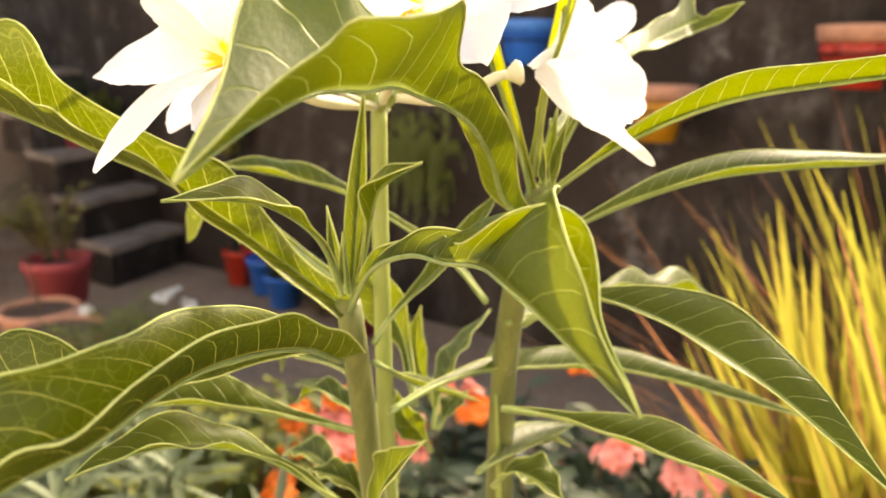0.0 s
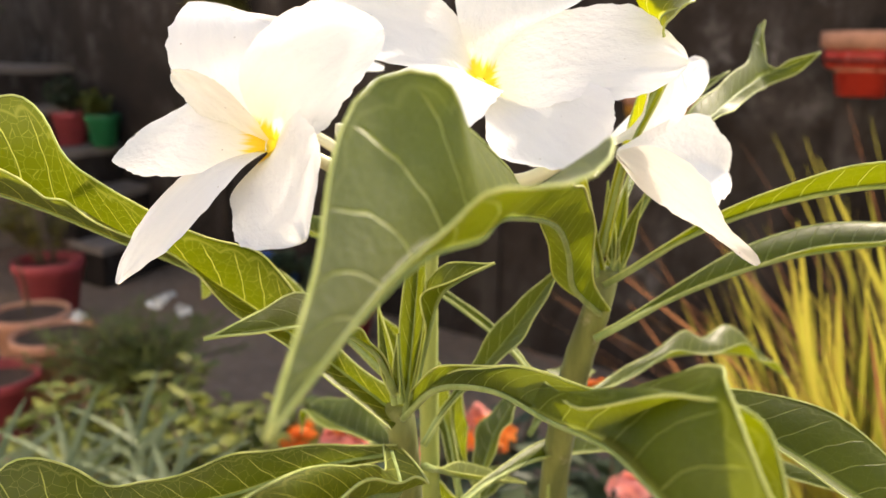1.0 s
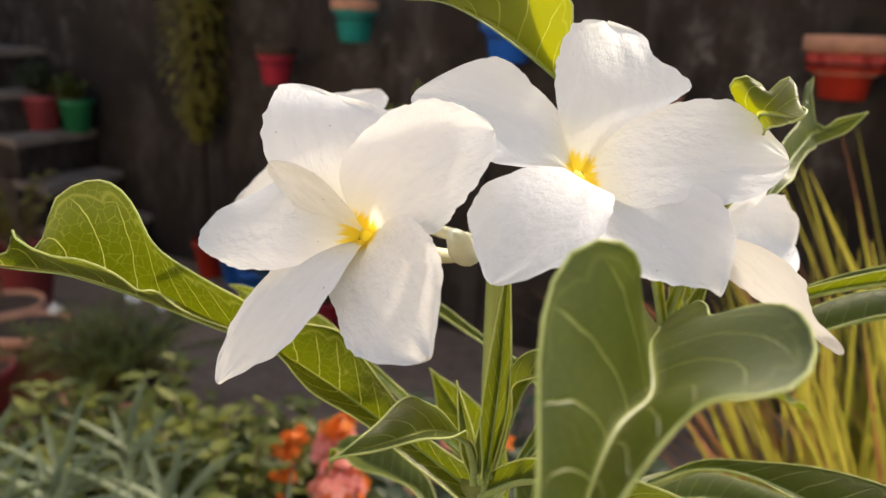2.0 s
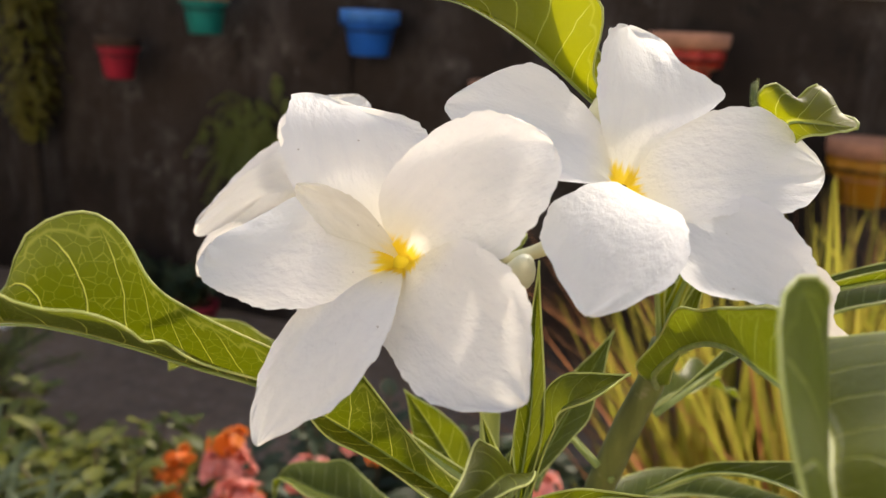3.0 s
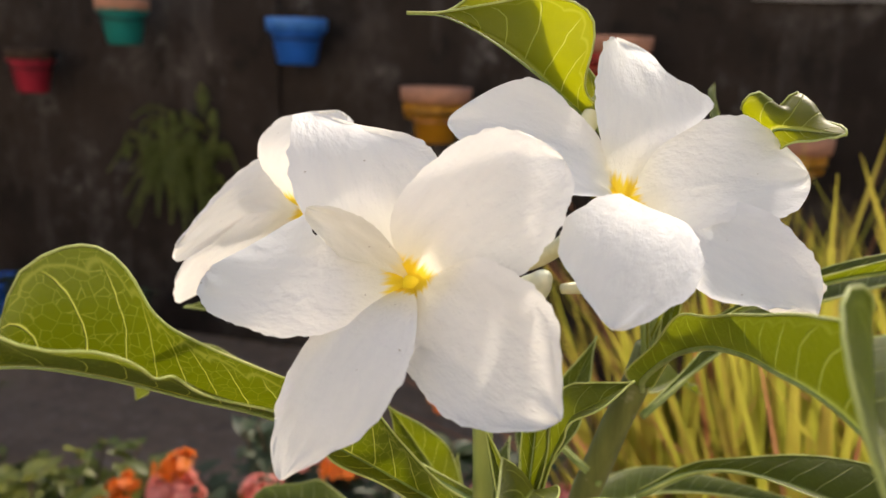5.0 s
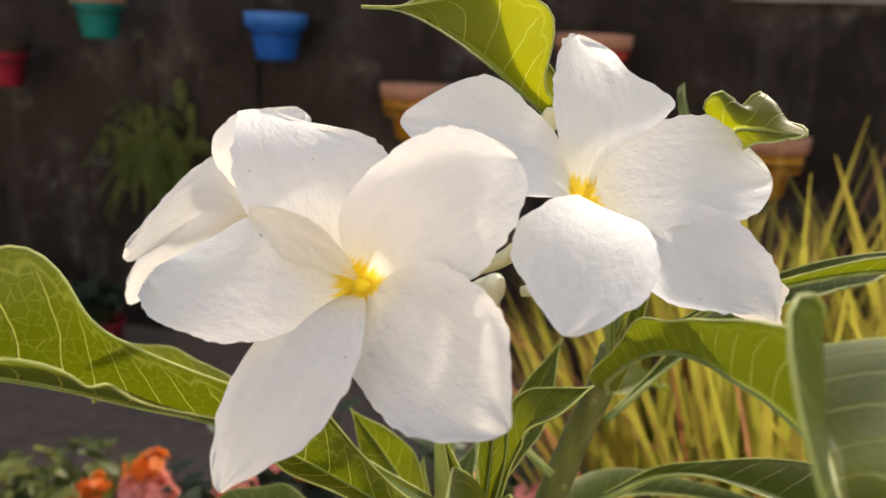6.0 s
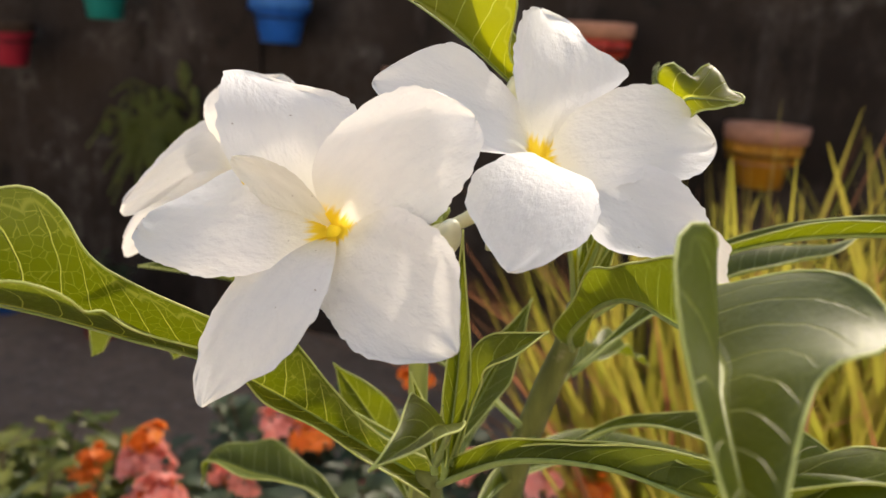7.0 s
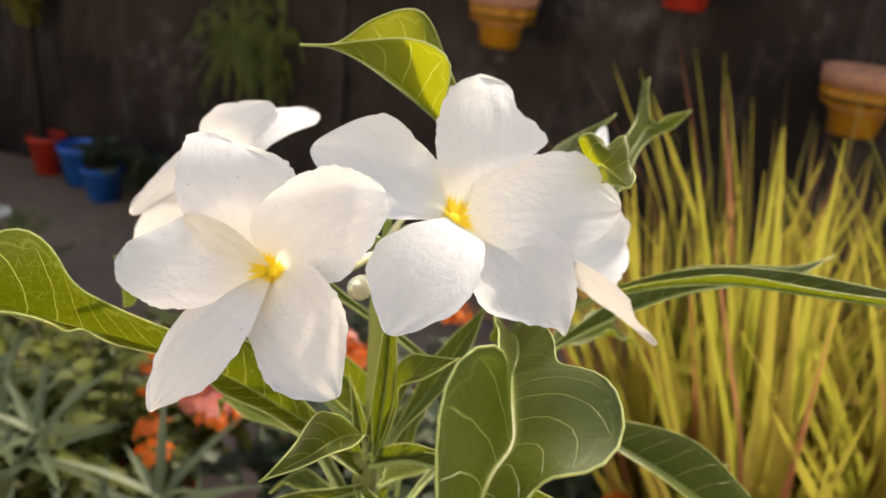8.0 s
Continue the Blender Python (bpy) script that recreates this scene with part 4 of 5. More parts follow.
leaf([(-0.0948, 0.2269, 0.7739), (-0.0932, 0.2352, 0.7813), (-0.0887, 0.2485, 0.7909), (-0.0842, 0.2596, 0.8014), (-0.0786, 0.2712, 0.8154)], up=(-0.3, -0.5, 0.8), right=0.007, left=0.005, fold_right=20, fold_left=45, neck=0.2, peak=0.6, wave=0.0004, taper=(1.5, 1.5), material="leaf")  # upright leaf behind the stalk
leaf([(-0.0937, 0.2262, 0.7690), (-0.0978, 0.2529, 0.7513), (-0.0946, 0.2868, 0.7333)], up=(0, 0, 1), right=0.004, left=0.006, fold_right=30, fold_left=45, neck=0.2, peak=0.55, wave=0.0, taper=(1.5, 1.5), material="leaf")  # short low leaf
leaf([(-0.1048, 0.2715, 0.7256), (-0.1070, 0.2797, 0.7370), (-0.1090, 0.2937, 0.7471), (-0.1068, 0.3134, 0.7582)], up=(-0.5, -0.6, 0.5), right=0.007, left=0.008, fold_right=15, fold_left=25, neck=0.1, peak=0.55, wave=0.0008, taper=(1.5, 1.5), material="leaf")  # sunlit upright leaf
leaf([(-0.0862, 0.2144, 0.7208), (-0.0781, 0.2070, 0.7401), (-0.0669, 0.2008, 0.7565), (-0.0578, 0.2001, 0.7671)], up=(-0.3, -0.7, 0.6), right=0.007, left=0.009, fold_right=30, fold_left=20, neck=0.15, peak=0.5, wave=0.0008, taper=(1.5, 1.5), material="leaf")  # broad low leaf
leaf([(-0.0986, 0.2312, 0.7426), (-0.1163, 0.2387, 0.7449), (-0.1309, 0.2413, 0.7449), (-0.1398, 0.2395, 0.7380)], up=(0, 0, 1), right=0.005, left=0.006, fold_right=50, fold_left=45, neck=0.3, peak=0.6, wave=0.001, taper=(1.5, 1.5), material="leaf")  # curled low leaf
leaf([(-0.0983, 0.2304, 0.7185), (-0.1097, 0.2306, 0.7240), (-0.1229, 0.2281, 0.7247)], up=(0, 0, 1), right=0.006, left=0.009, fold_right=50, fold_left=40, neck=0.2, peak=0.6, wave=0.001, taper=(1.5, 1.5), material="leaf")  # pale low leaf
leaf([(-0.1000, 0.2450, 0.7200), (-0.1407, 0.2736, 0.7328), (-0.1571, 0.2802, 0.7331), (-0.1760, 0.2850, 0.7307), (-0.1939, 0.2904, 0.7288), (-0.1990, 0.2903, 0.7169)], up=(0, 0, 1), right=0.013, left=0.01, fold_right=50, fold_left=40, neck=0.4, peak=0.72, wave=0.001, taper=(1.5, 1.5), material="leaf")  # leaf below the flowers
leaf([(-0.1088, 0.2774, 0.7128), (-0.1105, 0.2726, 0.7212), (-0.1138, 0.2669, 0.7303), (-0.1159, 0.2648, 0.7402)], up=(0.4, -0.7, 0.5), right=0.005, left=0.006, fold_right=30, fold_left=40, neck=0.2, peak=0.55, wave=0.0008, taper=(1.5, 1.5), material="leaf")  # small leaf at the stem foot
leaf([(-0.1129, 0.2850, 0.7266), (-0.1175, 0.2822, 0.7400), (-0.1199, 0.2819, 0.7528), (-0.1189, 0.2839, 0.7654)], up=(0.3, -0.8, 0.4), right=0.005, left=0.004, fold_right=40, fold_left=30, neck=0.2, peak=0.6, wave=0.0008, taper=(1.5, 1.5), material="leaf")  # small leaf at the stem foot
leaf([(-0.1109, 0.2840, 0.7185), (-0.1102, 0.2924, 0.7245), (-0.1082, 0.3011, 0.7287)], up=(-0.2, -0.7, 0.6), right=0.006, left=0.006, fold_right=35, fold_left=25, neck=0.2, peak=0.55, wave=0.0008, taper=(1.5, 1.5), material="leaf")  # small leaf at the stem foot
leaf([(-0.1021, 0.3028, 0.7413), (-0.1003, 0.3122, 0.7479), (-0.0987, 0.3272, 0.7532), (-0.0949, 0.3423, 0.7534)], up=(-0.1, -0.4, 0.9), right=0.006, left=0.008, fold_right=20, fold_left=45, neck=0.2, peak=0.6, wave=0.0008, taper=(1.5, 1.5), material="leaf")  # small pale leaf
leaf([(-0.1010, 0.2560, 0.7420), (-0.1150, 0.2690, 0.7560), (-0.1240, 0.2700, 0.7680), (-0.1300, 0.2660, 0.7800), (-0.1350, 0.2610, 0.7905)], up=(0.35, -0.85, 0.4), right=0.0075, left=0.0085, fold_right=22, fold_left=18, neck=0.3, peak=0.62, wave=0.0008, taper=(1.5, 1.5), material="leaf")  # upright leaf between the stems
leaf([(-0.0820, 0.2666, 0.7202), (-0.0802, 0.2825, 0.7197), (-0.0762, 0.3009, 0.7184), (-0.0708, 0.3146, 0.7106)], up=(0, 0, 1), right=0.006, left=0.008, fold_right=25, fold_left=50, neck=0.2, peak=0.6, wave=0.0008, taper=(1.5, 1.5), material="leaf")  # small pale leaf
leaf([(-0.1082, 0.2370, 0.7214), (-0.1224, 0.2394, 0.7195), (-0.1380, 0.2436, 0.7188), (-0.1506, 0.2435, 0.7136)], up=(0, 0, 1), right=0.007, left=0.007, fold_right=45, fold_left=30, neck=0.3, peak=0.65, wave=0.001, taper=(1.5, 1.5), material="leaf")  # low side leaf
leaf([(-0.0736, 0.2598, 0.7202), (-0.0670, 0.2601, 0.7273), (-0.0581, 0.2600, 0.7275), (-0.0481, 0.2593, 0.7238)], up=(0, 0, 1), right=0.006, left=0.008, fold_right=30, fold_left=50, neck=0.2, peak=0.55, wave=0.001, taper=(1.5, 1.5), material="leaf")  # low side leaf
leaf([(-0.0635, 0.2673, 0.8147), (-0.0645, 0.2664, 0.8260), (-0.0658, 0.2646, 0.8391)], up=(-0.2, -0.9, 0.2), right=0.0022, left=0.0022, fold_right=40, fold_left=40, neck=0.02, peak=0.4, wave=0.0, taper=(1.5, 1.5), material="leaf")  # young upright leaf
leaf([(-0.0631, 0.2689, 0.8152), (-0.0639, 0.2719, 0.8266), (-0.0645, 0.2754, 0.8394)], up=(-0.2, -0.9, 0.2), right=0.0022, left=0.0022, fold_right=40, fold_left=40, neck=0.02, peak=0.4, wave=0.0, taper=(1.5, 1.5), material="leaf")  # young upright leaf
leaf([(-0.0619, 0.2683, 0.8147), (-0.0595, 0.2677, 0.8279), (-0.0569, 0.2672, 0.8369)], up=(-0.2, -0.9, 0.2), right=0.0022, left=0.0022, fold_right=40, fold_left=40, neck=0.02, peak=0.4, wave=0.0, taper=(1.5, 1.5), material="leaf")  # young upright leaf
leaf([(-0.0649, 0.2723, 0.8141), (-0.0668, 0.2772, 0.8221), (-0.0702, 0.2826, 0.8349)], up=(-0.2, -0.9, 0.2), right=0.0022, left=0.0022, fold_right=40, fold_left=40, neck=0.02, peak=0.4, wave=0.0, taper=(1.5, 1.5), material="leaf")  # young upright leaf
bloom = flower((-0.1079, 0.1896, 0.8514), (-0.1040, 0.2400, 0.8385), "white five-petalled flower with a yellow throat, wide open")
petal(bloom, (-0.1086, 0.1915, 0.8495), (-0.1126, 0.1763, 0.8496), (-0.1188, 0.1633, 0.8270), (-0.98, 0.03, -0.21), -0.23, -0.14, -0.02, (0.0074, 0.0115, 0.0099, 0.0015), (0.0069, 0.0083, 0.0079, 0.0051))
petal(bloom, (-0.1072, 0.1918, 0.8499), (-0.1021, 0.1798, 0.8437), (-0.0793, 0.1705, 0.8395), (-0.59, -0.32, -0.74), 0.13, -0.24, 0.24, (0.0125, 0.0151, 0.0135, 0.0037), (0.0078, 0.0075, 0.0082, 0.0047))
petal(bloom, (-0.1074, 0.1923, 0.8514), (-0.0990, 0.1854, 0.8656), (-0.0842, 0.1972, 0.8727), (0.90, 0.06, -0.43), 0.07, 0.01, 0.34, (0.0090, 0.0104, 0.0096, 0.0055), (0.0071, 0.0124, 0.0108, 0.0079))
petal(bloom, (-0.1089, 0.1922, 0.8516), (-0.1142, 0.1862, 0.8733), (-0.1204, 0.1983, 0.8758), (0.88, 0.48, -0.02), -0.19, -0.36, 0.11, (0.0112, 0.0137, 0.0118, 0.0117), (0.0100, 0.0120, 0.0114, 0.0121))
petal(bloom, (-0.1094, 0.1917, 0.8504), (-0.1206, 0.1683, 0.8528), (-0.1440, 0.1869, 0.8504), (0.12, 0.71, 0.70), -0.45, -0.09, -0.11, (0.0057, 0.0082, 0.0072, 0.0062), (0.0086, 0.0114, 0.0193, 0.0137))
petal(bloom, (-0.1092, 0.1921, 0.8513), (-0.1148, 0.1812, 0.8602), (-0.1221, 0.1806, 0.8645), (0.68, 0.38, 0.63), -0.10, -0.05, 0.15, (0.0014, 0.0034, 0.0024, 0.0020), (0.0030, 0.0040, 0.0030, 0.0013), material="shaded_petal")
bloom = flower((-0.0736, 0.2130, 0.8643), (-0.1030, 0.2420, 0.8390), "white five-petalled flower with a yellow throat, wide open")
petal(bloom, (-0.0748, 0.2145, 0.8623), (-0.0639, 0.2005, 0.8699), (-0.0734, 0.1787, 0.8510), (-0.96, -0.00, 0.29), -0.30, 0.10, 0.01, (0.0056, 0.0072, 0.0091, 0.0050), (0.0047, 0.0110, 0.0135, 0.0055))
petal(bloom, (-0.0735, 0.2152, 0.8626), (-0.0527, 0.2066, 0.8532), (-0.0426, 0.1972, 0.8506), (0.35, -0.82, -0.46), -0.23, 0.21, 0.24, (0.0125, 0.0138, 0.0100, 0.0072), (0.0070, 0.0110, 0.0048, -0.0021))
petal(bloom, (-0.0735, 0.2157, 0.8635), (-0.0598, 0.2195, 0.8706), (-0.0399, 0.2331, 0.8682), (0.54, -0.43, -0.73), 0.17, -0.15, 0.07, (0.0101, 0.0116, 0.0129, 0.0057), (0.0095, 0.0098, 0.0111, 0.0076))
petal(bloom, (-0.0744, 0.2156, 0.8643), (-0.0718, 0.2213, 0.8830), (-0.0789, 0.2355, 0.8929), (0.74, 0.12, -0.67), -0.17, 0.28, 0.26, (0.0071, 0.0105, 0.0101, 0.0018), (0.0047, 0.0161, 0.0090, 0.0116))
petal(bloom, (-0.0755, 0.2149, 0.8639), (-0.0822, 0.2064, 0.8741), (-0.1053, 0.2037, 0.8773), (-0.22, 0.69, 0.69), 0.08, -0.13, 0.25, (0.0072, 0.0120, 0.0089, 0.0050), (0.0075, 0.0098, 0.0120, 0.0048))
bloom = flower((-0.1531, 0.2400, 0.8494), (-0.1030, 0.2450, 0.8380), "white flower turned aside, behind the open blooms", "tube")
far_petal(bloom, (-0.1529, 0.2400, 0.8494), (-0.1496, 0.2458, 0.8598), (-0.1599, 0.2389, 0.8600), (-0.1578, 0.2442, 0.8695), bow=0.003, cup=0.2, tip=0.7)
far_petal(bloom, (-0.1533, 0.2398, 0.8488), (-0.1592, 0.2335, 0.8628), (-0.1669, 0.2240, 0.8430), (-0.1734, 0.2205, 0.8439), bow=0.004, cup=0.2, tip=0.3)
far_petal(bloom, (-0.1537, 0.2395, 0.8480), (-0.1668, 0.2263, 0.8472), (-0.1732, 0.2228, 0.8287), (-0.1779, 0.2263, 0.8342), bow=0.004, cup=0.2, tip=0.7)
far_petal(bloom, (-0.1486, 0.2308, 0.8564), (-0.1568, 0.2371, 0.8692), (-0.1391, 0.2361, 0.8660), (-0.1418, 0.2424, 0.8745), bow=0.003, cup=0.2, tip=0.6)
far_petal(bloom, (-0.1474, 0.2344, 0.8557), (-0.1525, 0.2593, 0.8641), (-0.1406, 0.2502, 0.8602), (-0.1445, 0.2750, 0.8648), bow=0.003, cup=0.2, tip=0.6)
bloom = flower((-0.0575, 0.2459, 0.8495), (-0.0850, 0.2250, 0.8420), "white flower seen from behind with a slender pale tube", "tube")
petal(bloom, (-0.0571, 0.2456, 0.8484), (-0.0417, 0.2458, 0.8407), (-0.0255, 0.2475, 0.8279), (0.49, -0.68, 0.55), 0.09, 0.10, -0.21, (0.0053, 0.0049, 0.0025, 0.0033), (0.0168, 0.0179, 0.0046, 0.0041), material="petal_back")
petal(bloom, (-0.0570, 0.2456, 0.8484), (-0.0446, 0.2660, 0.8452), (-0.0410, 0.2810, 0.8416), (0.21, -0.13, -0.97), 0.14, -0.11, 0.38, (0.0084, 0.0111, 0.0078, 0.0066), (0.0102, 0.0124, 0.0081, 0.0044), material="petal_back")
far_petal(bloom, (-0.0575, 0.2602, 0.8539), (-0.0490, 0.2598, 0.8596), (-0.0549, 0.2492, 0.8608), (-0.0481, 0.2504, 0.8673), bow=0.003, cup=0.25, tip=0.7)
far_petal(bloom, (-0.0587, 0.2641, 0.8531), (-0.0564, 0.2972, 0.8584), (-0.0614, 0.2898, 0.8648), (-0.0576, 0.3114, 0.8688), bow=0.003, cup=0.2, tip=0.6)
for k in range(9):
    a = k * 2.4
    top = Vector((-0.105, 0.243, 0.836))
    d = Vector((math.cos(a), math.sin(a), 0)) * random.uniform(0.004, 0.011)
    bud([top, top + d * 0.5 + Vector((0, 0, 0.004)), top + d + Vector((0, 0, random.uniform(0.006, 0.012)))], random.uniform(0.0012, 0.0019), "small green unopened bud", "stalk")
bud([(-0.105, 0.243, 0.838), (-0.096, 0.218, 0.843), (-0.088, 0.196, 0.850), (-0.0846, 0.1860, 0.8556), (-0.0840, 0.1842, 0.8566)], 0.0028)
bud([(-0.105, 0.243, 0.838), (-0.089, 0.236, 0.865), (-0.080, 0.235, 0.882), (-0.079, 0.234, 0.888)], 0.0022)
# ---- pots ----
def child(name, bm, material, parent, label="", smooth=True):
    return part(name, bm, material, parent, label, smooth)


def clay_profile(r, h, wall=0.006, lip=0.022):
    b = r * 0.68
    return [(b * 0.9, 0.0), (b, 0.002), (r * 0.93, h - lip), (r, h - lip + 0.002), (r, h - 0.003), (r - 0.002, h), (r - wall, h), (r - wall, h - 0.004), (b - wall, 0.02)]


def ground_pot(name, at, r, h, material, label, soil=True, tilt=(0, 0)):
    ob = thing(name, label, "plant pot", at)
    ob.rotation_euler = (radians(tilt[0]), radians(tilt[1]), random.uniform(0, 6))
    bm = bmesh.new()
    lathe(bm, clay_profile(r, h, 0.0065, h * 0.16), 40)
    child("pot_body", bm, material, ob)
    bm = bmesh.new()
    # in empty pots this dark disc stands in for the shaded hollow
    disc(bm, r * (0.9 if soil else 0.88), h * (0.84 if soil else 0.93), 32, rough=0.004)
    child("soil", bm, "soil", ob, "dark dry soil; in empty pots a disc that imitates the shaded hollow")
    return ob


def hanging_pot(x, rim_z, paint, label, r=0.089, drop=0.118, y=1.95, rim="clay", collar=False):
    """Clay pot set in a painted holder that hangs from the wall by an iron ring: tiered, or with one scalloped collar."""
    ob = thing("hanging_pot", label, "plant pot", (x, y, rim_z - drop), group="hanging pots on the wall")
    bm = bmesh.new()
    scallop = lambda a, i: 0.0045 * math.sin(a * 9) * (1 if 4 <= i <= 6 else 0.0)
    if collar:
        lathe(bm, [(r * 0.58, 0), (r * 0.64, 0.002), (r * 0.84, drop * 0.66), (r * 0.86, drop * 0.68), (r * 0.93, drop * 0.70), (r * 0.98, drop * 0.74), (r * 0.98, drop * 0.76), (r * 0.80, drop * 0.76), (r * 0.5, 0.012)], 72, wave=scallop)
    else:
        lathe(bm, [(r * 0.47, 0), (r * 0.54, 0.002), (r * 0.64, drop * 0.40), (r * 0.70, drop * 0.42), (r * 0.84, drop * 0.44), (r * 0.90, drop * 0.60), (r * 0.90, drop * 0.72), (r * 0.80, drop * 0.72), (r * 0.5, 0.012)], 72, wave=scallop)
    child("holder", bm, paint, ob)
    bm = bmesh.new()
    disc(bm, r * 0.47, 0.001, 24)
    child("holder_base", bm, paint, ob)
    bm = bmesh.new()
    lathe(bm, [(r * 0.70, drop * 0.5), (r * 0.88, drop * 0.745), (r * 1.0, drop * 0.755), (r * 1.03, drop * 0.97), (r * 1.015, drop), (r * 0.90, drop), (r * 0.885, drop * 0.97), (r * 0.74, drop * 0.4)], 48)
    child("clay_pot", bm, rim, ob, "inner pot with a broad rim")
    bm = bmesh.new()
    disc(bm, r * 0.80, drop * 0.66, 28, rough=0.004)
    child("soil", bm, "soil", ob, "dry soil")
    bm = bmesh.new()
    ring = [Vector((r * 0.925 * math.cos(a), r * 0.925 * math.sin(a), drop * 0.55)) for a in (2 * math.pi * k / 40 for k in range(41))]
    tube(bm, ring, [0.003] * 41, 6)
    tube(bm, [Vector((0, r * 0.925, drop * 0.55)), Vector((0, 2.075 - y, drop * 0.55)), Vector((0, 2.075 - y, drop * 1.5))], [0.003] * 3, 6)
    child("iron_ring", bm, "iron", ob, "black iron hanger ring")
    return ob


hanging_pot(-0.966, 0.962, "blue", "bright blue scalloped hanging pot on the wall", r=0.078, drop=0.116, rim="sky", collar=True)
hanging_pot(-1.488, 1.003, "teal", "teal hanging pot with a clay rim on the wall", r=0.070, drop=0.122, collar=True)
# this rim takes the dark soil colour
hanging_pot(-1.81, 0.862, "crimson", "crimson hanging pot with a dark rim on the wall", r=0.066, drop=0.125, rim="soil", collar=True)
hanging_pot(-0.585, 0.803, "ochre", "ochre yellow hanging pot with a clay rim on the wall", drop=0.138)
hanging_pot(-0.157, 0.938, "red", "scarlet hanging pot with a clay rim and black ring", drop=0.132)
hanging_pot(0.256, 0.732, "ochre", "ochre yellow hanging pot beside the tall grass", r=0.092, drop=0.145)

ground_pot("plant_pot", (-0.085, 0.272, 0.0), 0.15, 0.30, "clay", "large terracotta pot that holds the flowering shrub")
ground_pot("plant_pot", (-1.81, 1.06, 0.0), 0.105, 0.17, "clay", "empty terracotta pot with a wide rim", soil=False)
ground_pot("plant_pot", (-2.02, 1.11, 0.0), 0.105, 0.17, "clay", "empty terracotta pot with a bare twig", soil=False)
ground_pot("plant_pot", (-2.36, 1.36, 0.0), 0.108, 0.21, "magenta", "faded red pot with a scrubby plant")
ground_pot("plant_pot", (-1.72, 0.86, 0.0), 0.10, 0.15, "magenta", "dusty pink pot on the patio")
ground_pot("plant_pot", (-2.19, 1.98, 0.0), 0.066, 0.14, "red", "red pot at the foot of the wall")
ground_pot("plant_pot", (-2.02, 1.96, 0.0), 0.075, 0.14, "blue", "blue pot at the foot of the wall")
ground_pot("plant_pot", (-1.85, 1.88, 0.0), 0.07, 0.12, "blue", "blue pot with a small plant by the wall")
ground_pot("plant_pot", (-1.46, 1.82, 0.0), 0.07, 0.11, "crimson", "dark red pot by the wall")
ground_pot("plant_pot", (-3.06, 1.89, 0.48), 0.085, 0.14, "magenta", "faded red pot on a step")
ground_pot("plant_pot", (-2.92, 1.955, 0.48), 0.070, 0.13, "green_pot", "green pot on a step")
ground_pot("plant_pot", (-2.85, 1.30, 0.0), 0.10, 0.16, "magenta", "faded red pot beside the steps")


# ---- small foliage ----
def small_leaf(bm, base, way, up, length, width, bend=0.25, uv=None, segs=4):
    way = way.normalized()
    side = way.cross(up)
    if side.length < 0.05:
        side = way.cross(Vector((1, 0.2, 0)))
    side.normalize()
    nor = side.cross(way)
    prev = None
    for i in range(segs + 1):
        s = i / segs
        p = base + way * length * s - nor * (bend * length * s * s)
        w = width * max(0.02, math.sin(math.pi * min(1, 0.08 + 0.92 * s) ** 0.8))
        row = [bm.verts.new(p - side * w + nor * w * 0.35), bm.verts.new(p), bm.verts.new(p + side * w + nor * w * 0.35)]
        if prev:
            for k in range(2):
                f = bm.faces.new((prev[k], prev[k + 1], row[k + 1], row[k]))
                if uv:
                    for lp, (a, b) in zip(f.loops, (((i - 1) / segs, k - 1), ((i - 1) / segs, k), (s, k), (s, k - 1))):
                        lp[uv].uv = (a, b)
        prev = row


def direction(flat=1.0):
    a = random.uniform(0, 2 * math.pi)
    z = random.uniform(-0.15, 1.0) * flat
    return Vector((math.cos(a), math.sin(a), z)).normalized()


def bush(name, label, at, height, spread, stems, leaves, size, width, material, start=0.25, category="plant", bend=0.3):
    """Branching stems with many separate small leaves."""
    ob = thing(name, label, category, at)
    bs, bl = bmesh.new(), bmesh.new()
    for k in range(stems):
        a = random.uniform(0, 2 * math.pi)
        r = spread * math.sqrt(random.uniform(0.02, 1))
        h = height * random.uniform(0.6, 1.0) * (1 - 0.35 * (r / spread) ** 2)
        top = Vector((r * math.cos(a), r * math.sin(a), h))
        root = Vector((top.x * 0.15, top.y * 0.15, 0.0))
        line, _ = spline([root, root.lerp(top, 0.5) + Vector((0, 0, height * 0.12)), top], 8)
        tube(bs, line, [0.004 * (1 - 0.7 * i / 8) for i in range(9)], 5)
        for q in range(leaves):
            s = random.uniform(start, 1.0)
            p = line[min(8, int(s * 8))].lerp(line[min(8, int(s * 8) + 1)], random.random())
            d = direction()
            small_leaf(bl, p, d, Vector((0, 0, 1)), size * random.uniform(0.6, 1.2), width * random.uniform(0.7, 1.2), random.uniform(0, bend * 2))
    tagged(child("branchwork", bs, "twig", ob), kind="stuff")
    tagged(child("foliage", bl, material, ob), kind="stuff")
    return ob


def flower_head(parent, at, r, count, material, petals=5):
    """Loose uneven cluster of small florets."""
    bm = bmesh.new()
    for k in range(count):
        d = direction()
        p = Vector(at) + Vector((d.x * r, d.y * r, d.z * r * 0.8)) * random.uniform(0.35, 1.25)
        d = (d + direction() * 0.6).normalized()
        x = d.cross(Vector((0.2, 0.1, 1))).normalized()
        y = d.cross(x)
        size = r * random.uniform(0.35, 0.6)
        for q in range(petals):
            a = 2 * math.pi * q / petals + k
            w = x * math.cos(a) + y * math.sin(a) + d * 0.35
            small_leaf(bm, p, w, d, size, size * 0.36, 0.3, None, 3)
    return child("flower_head", bm, material, parent)


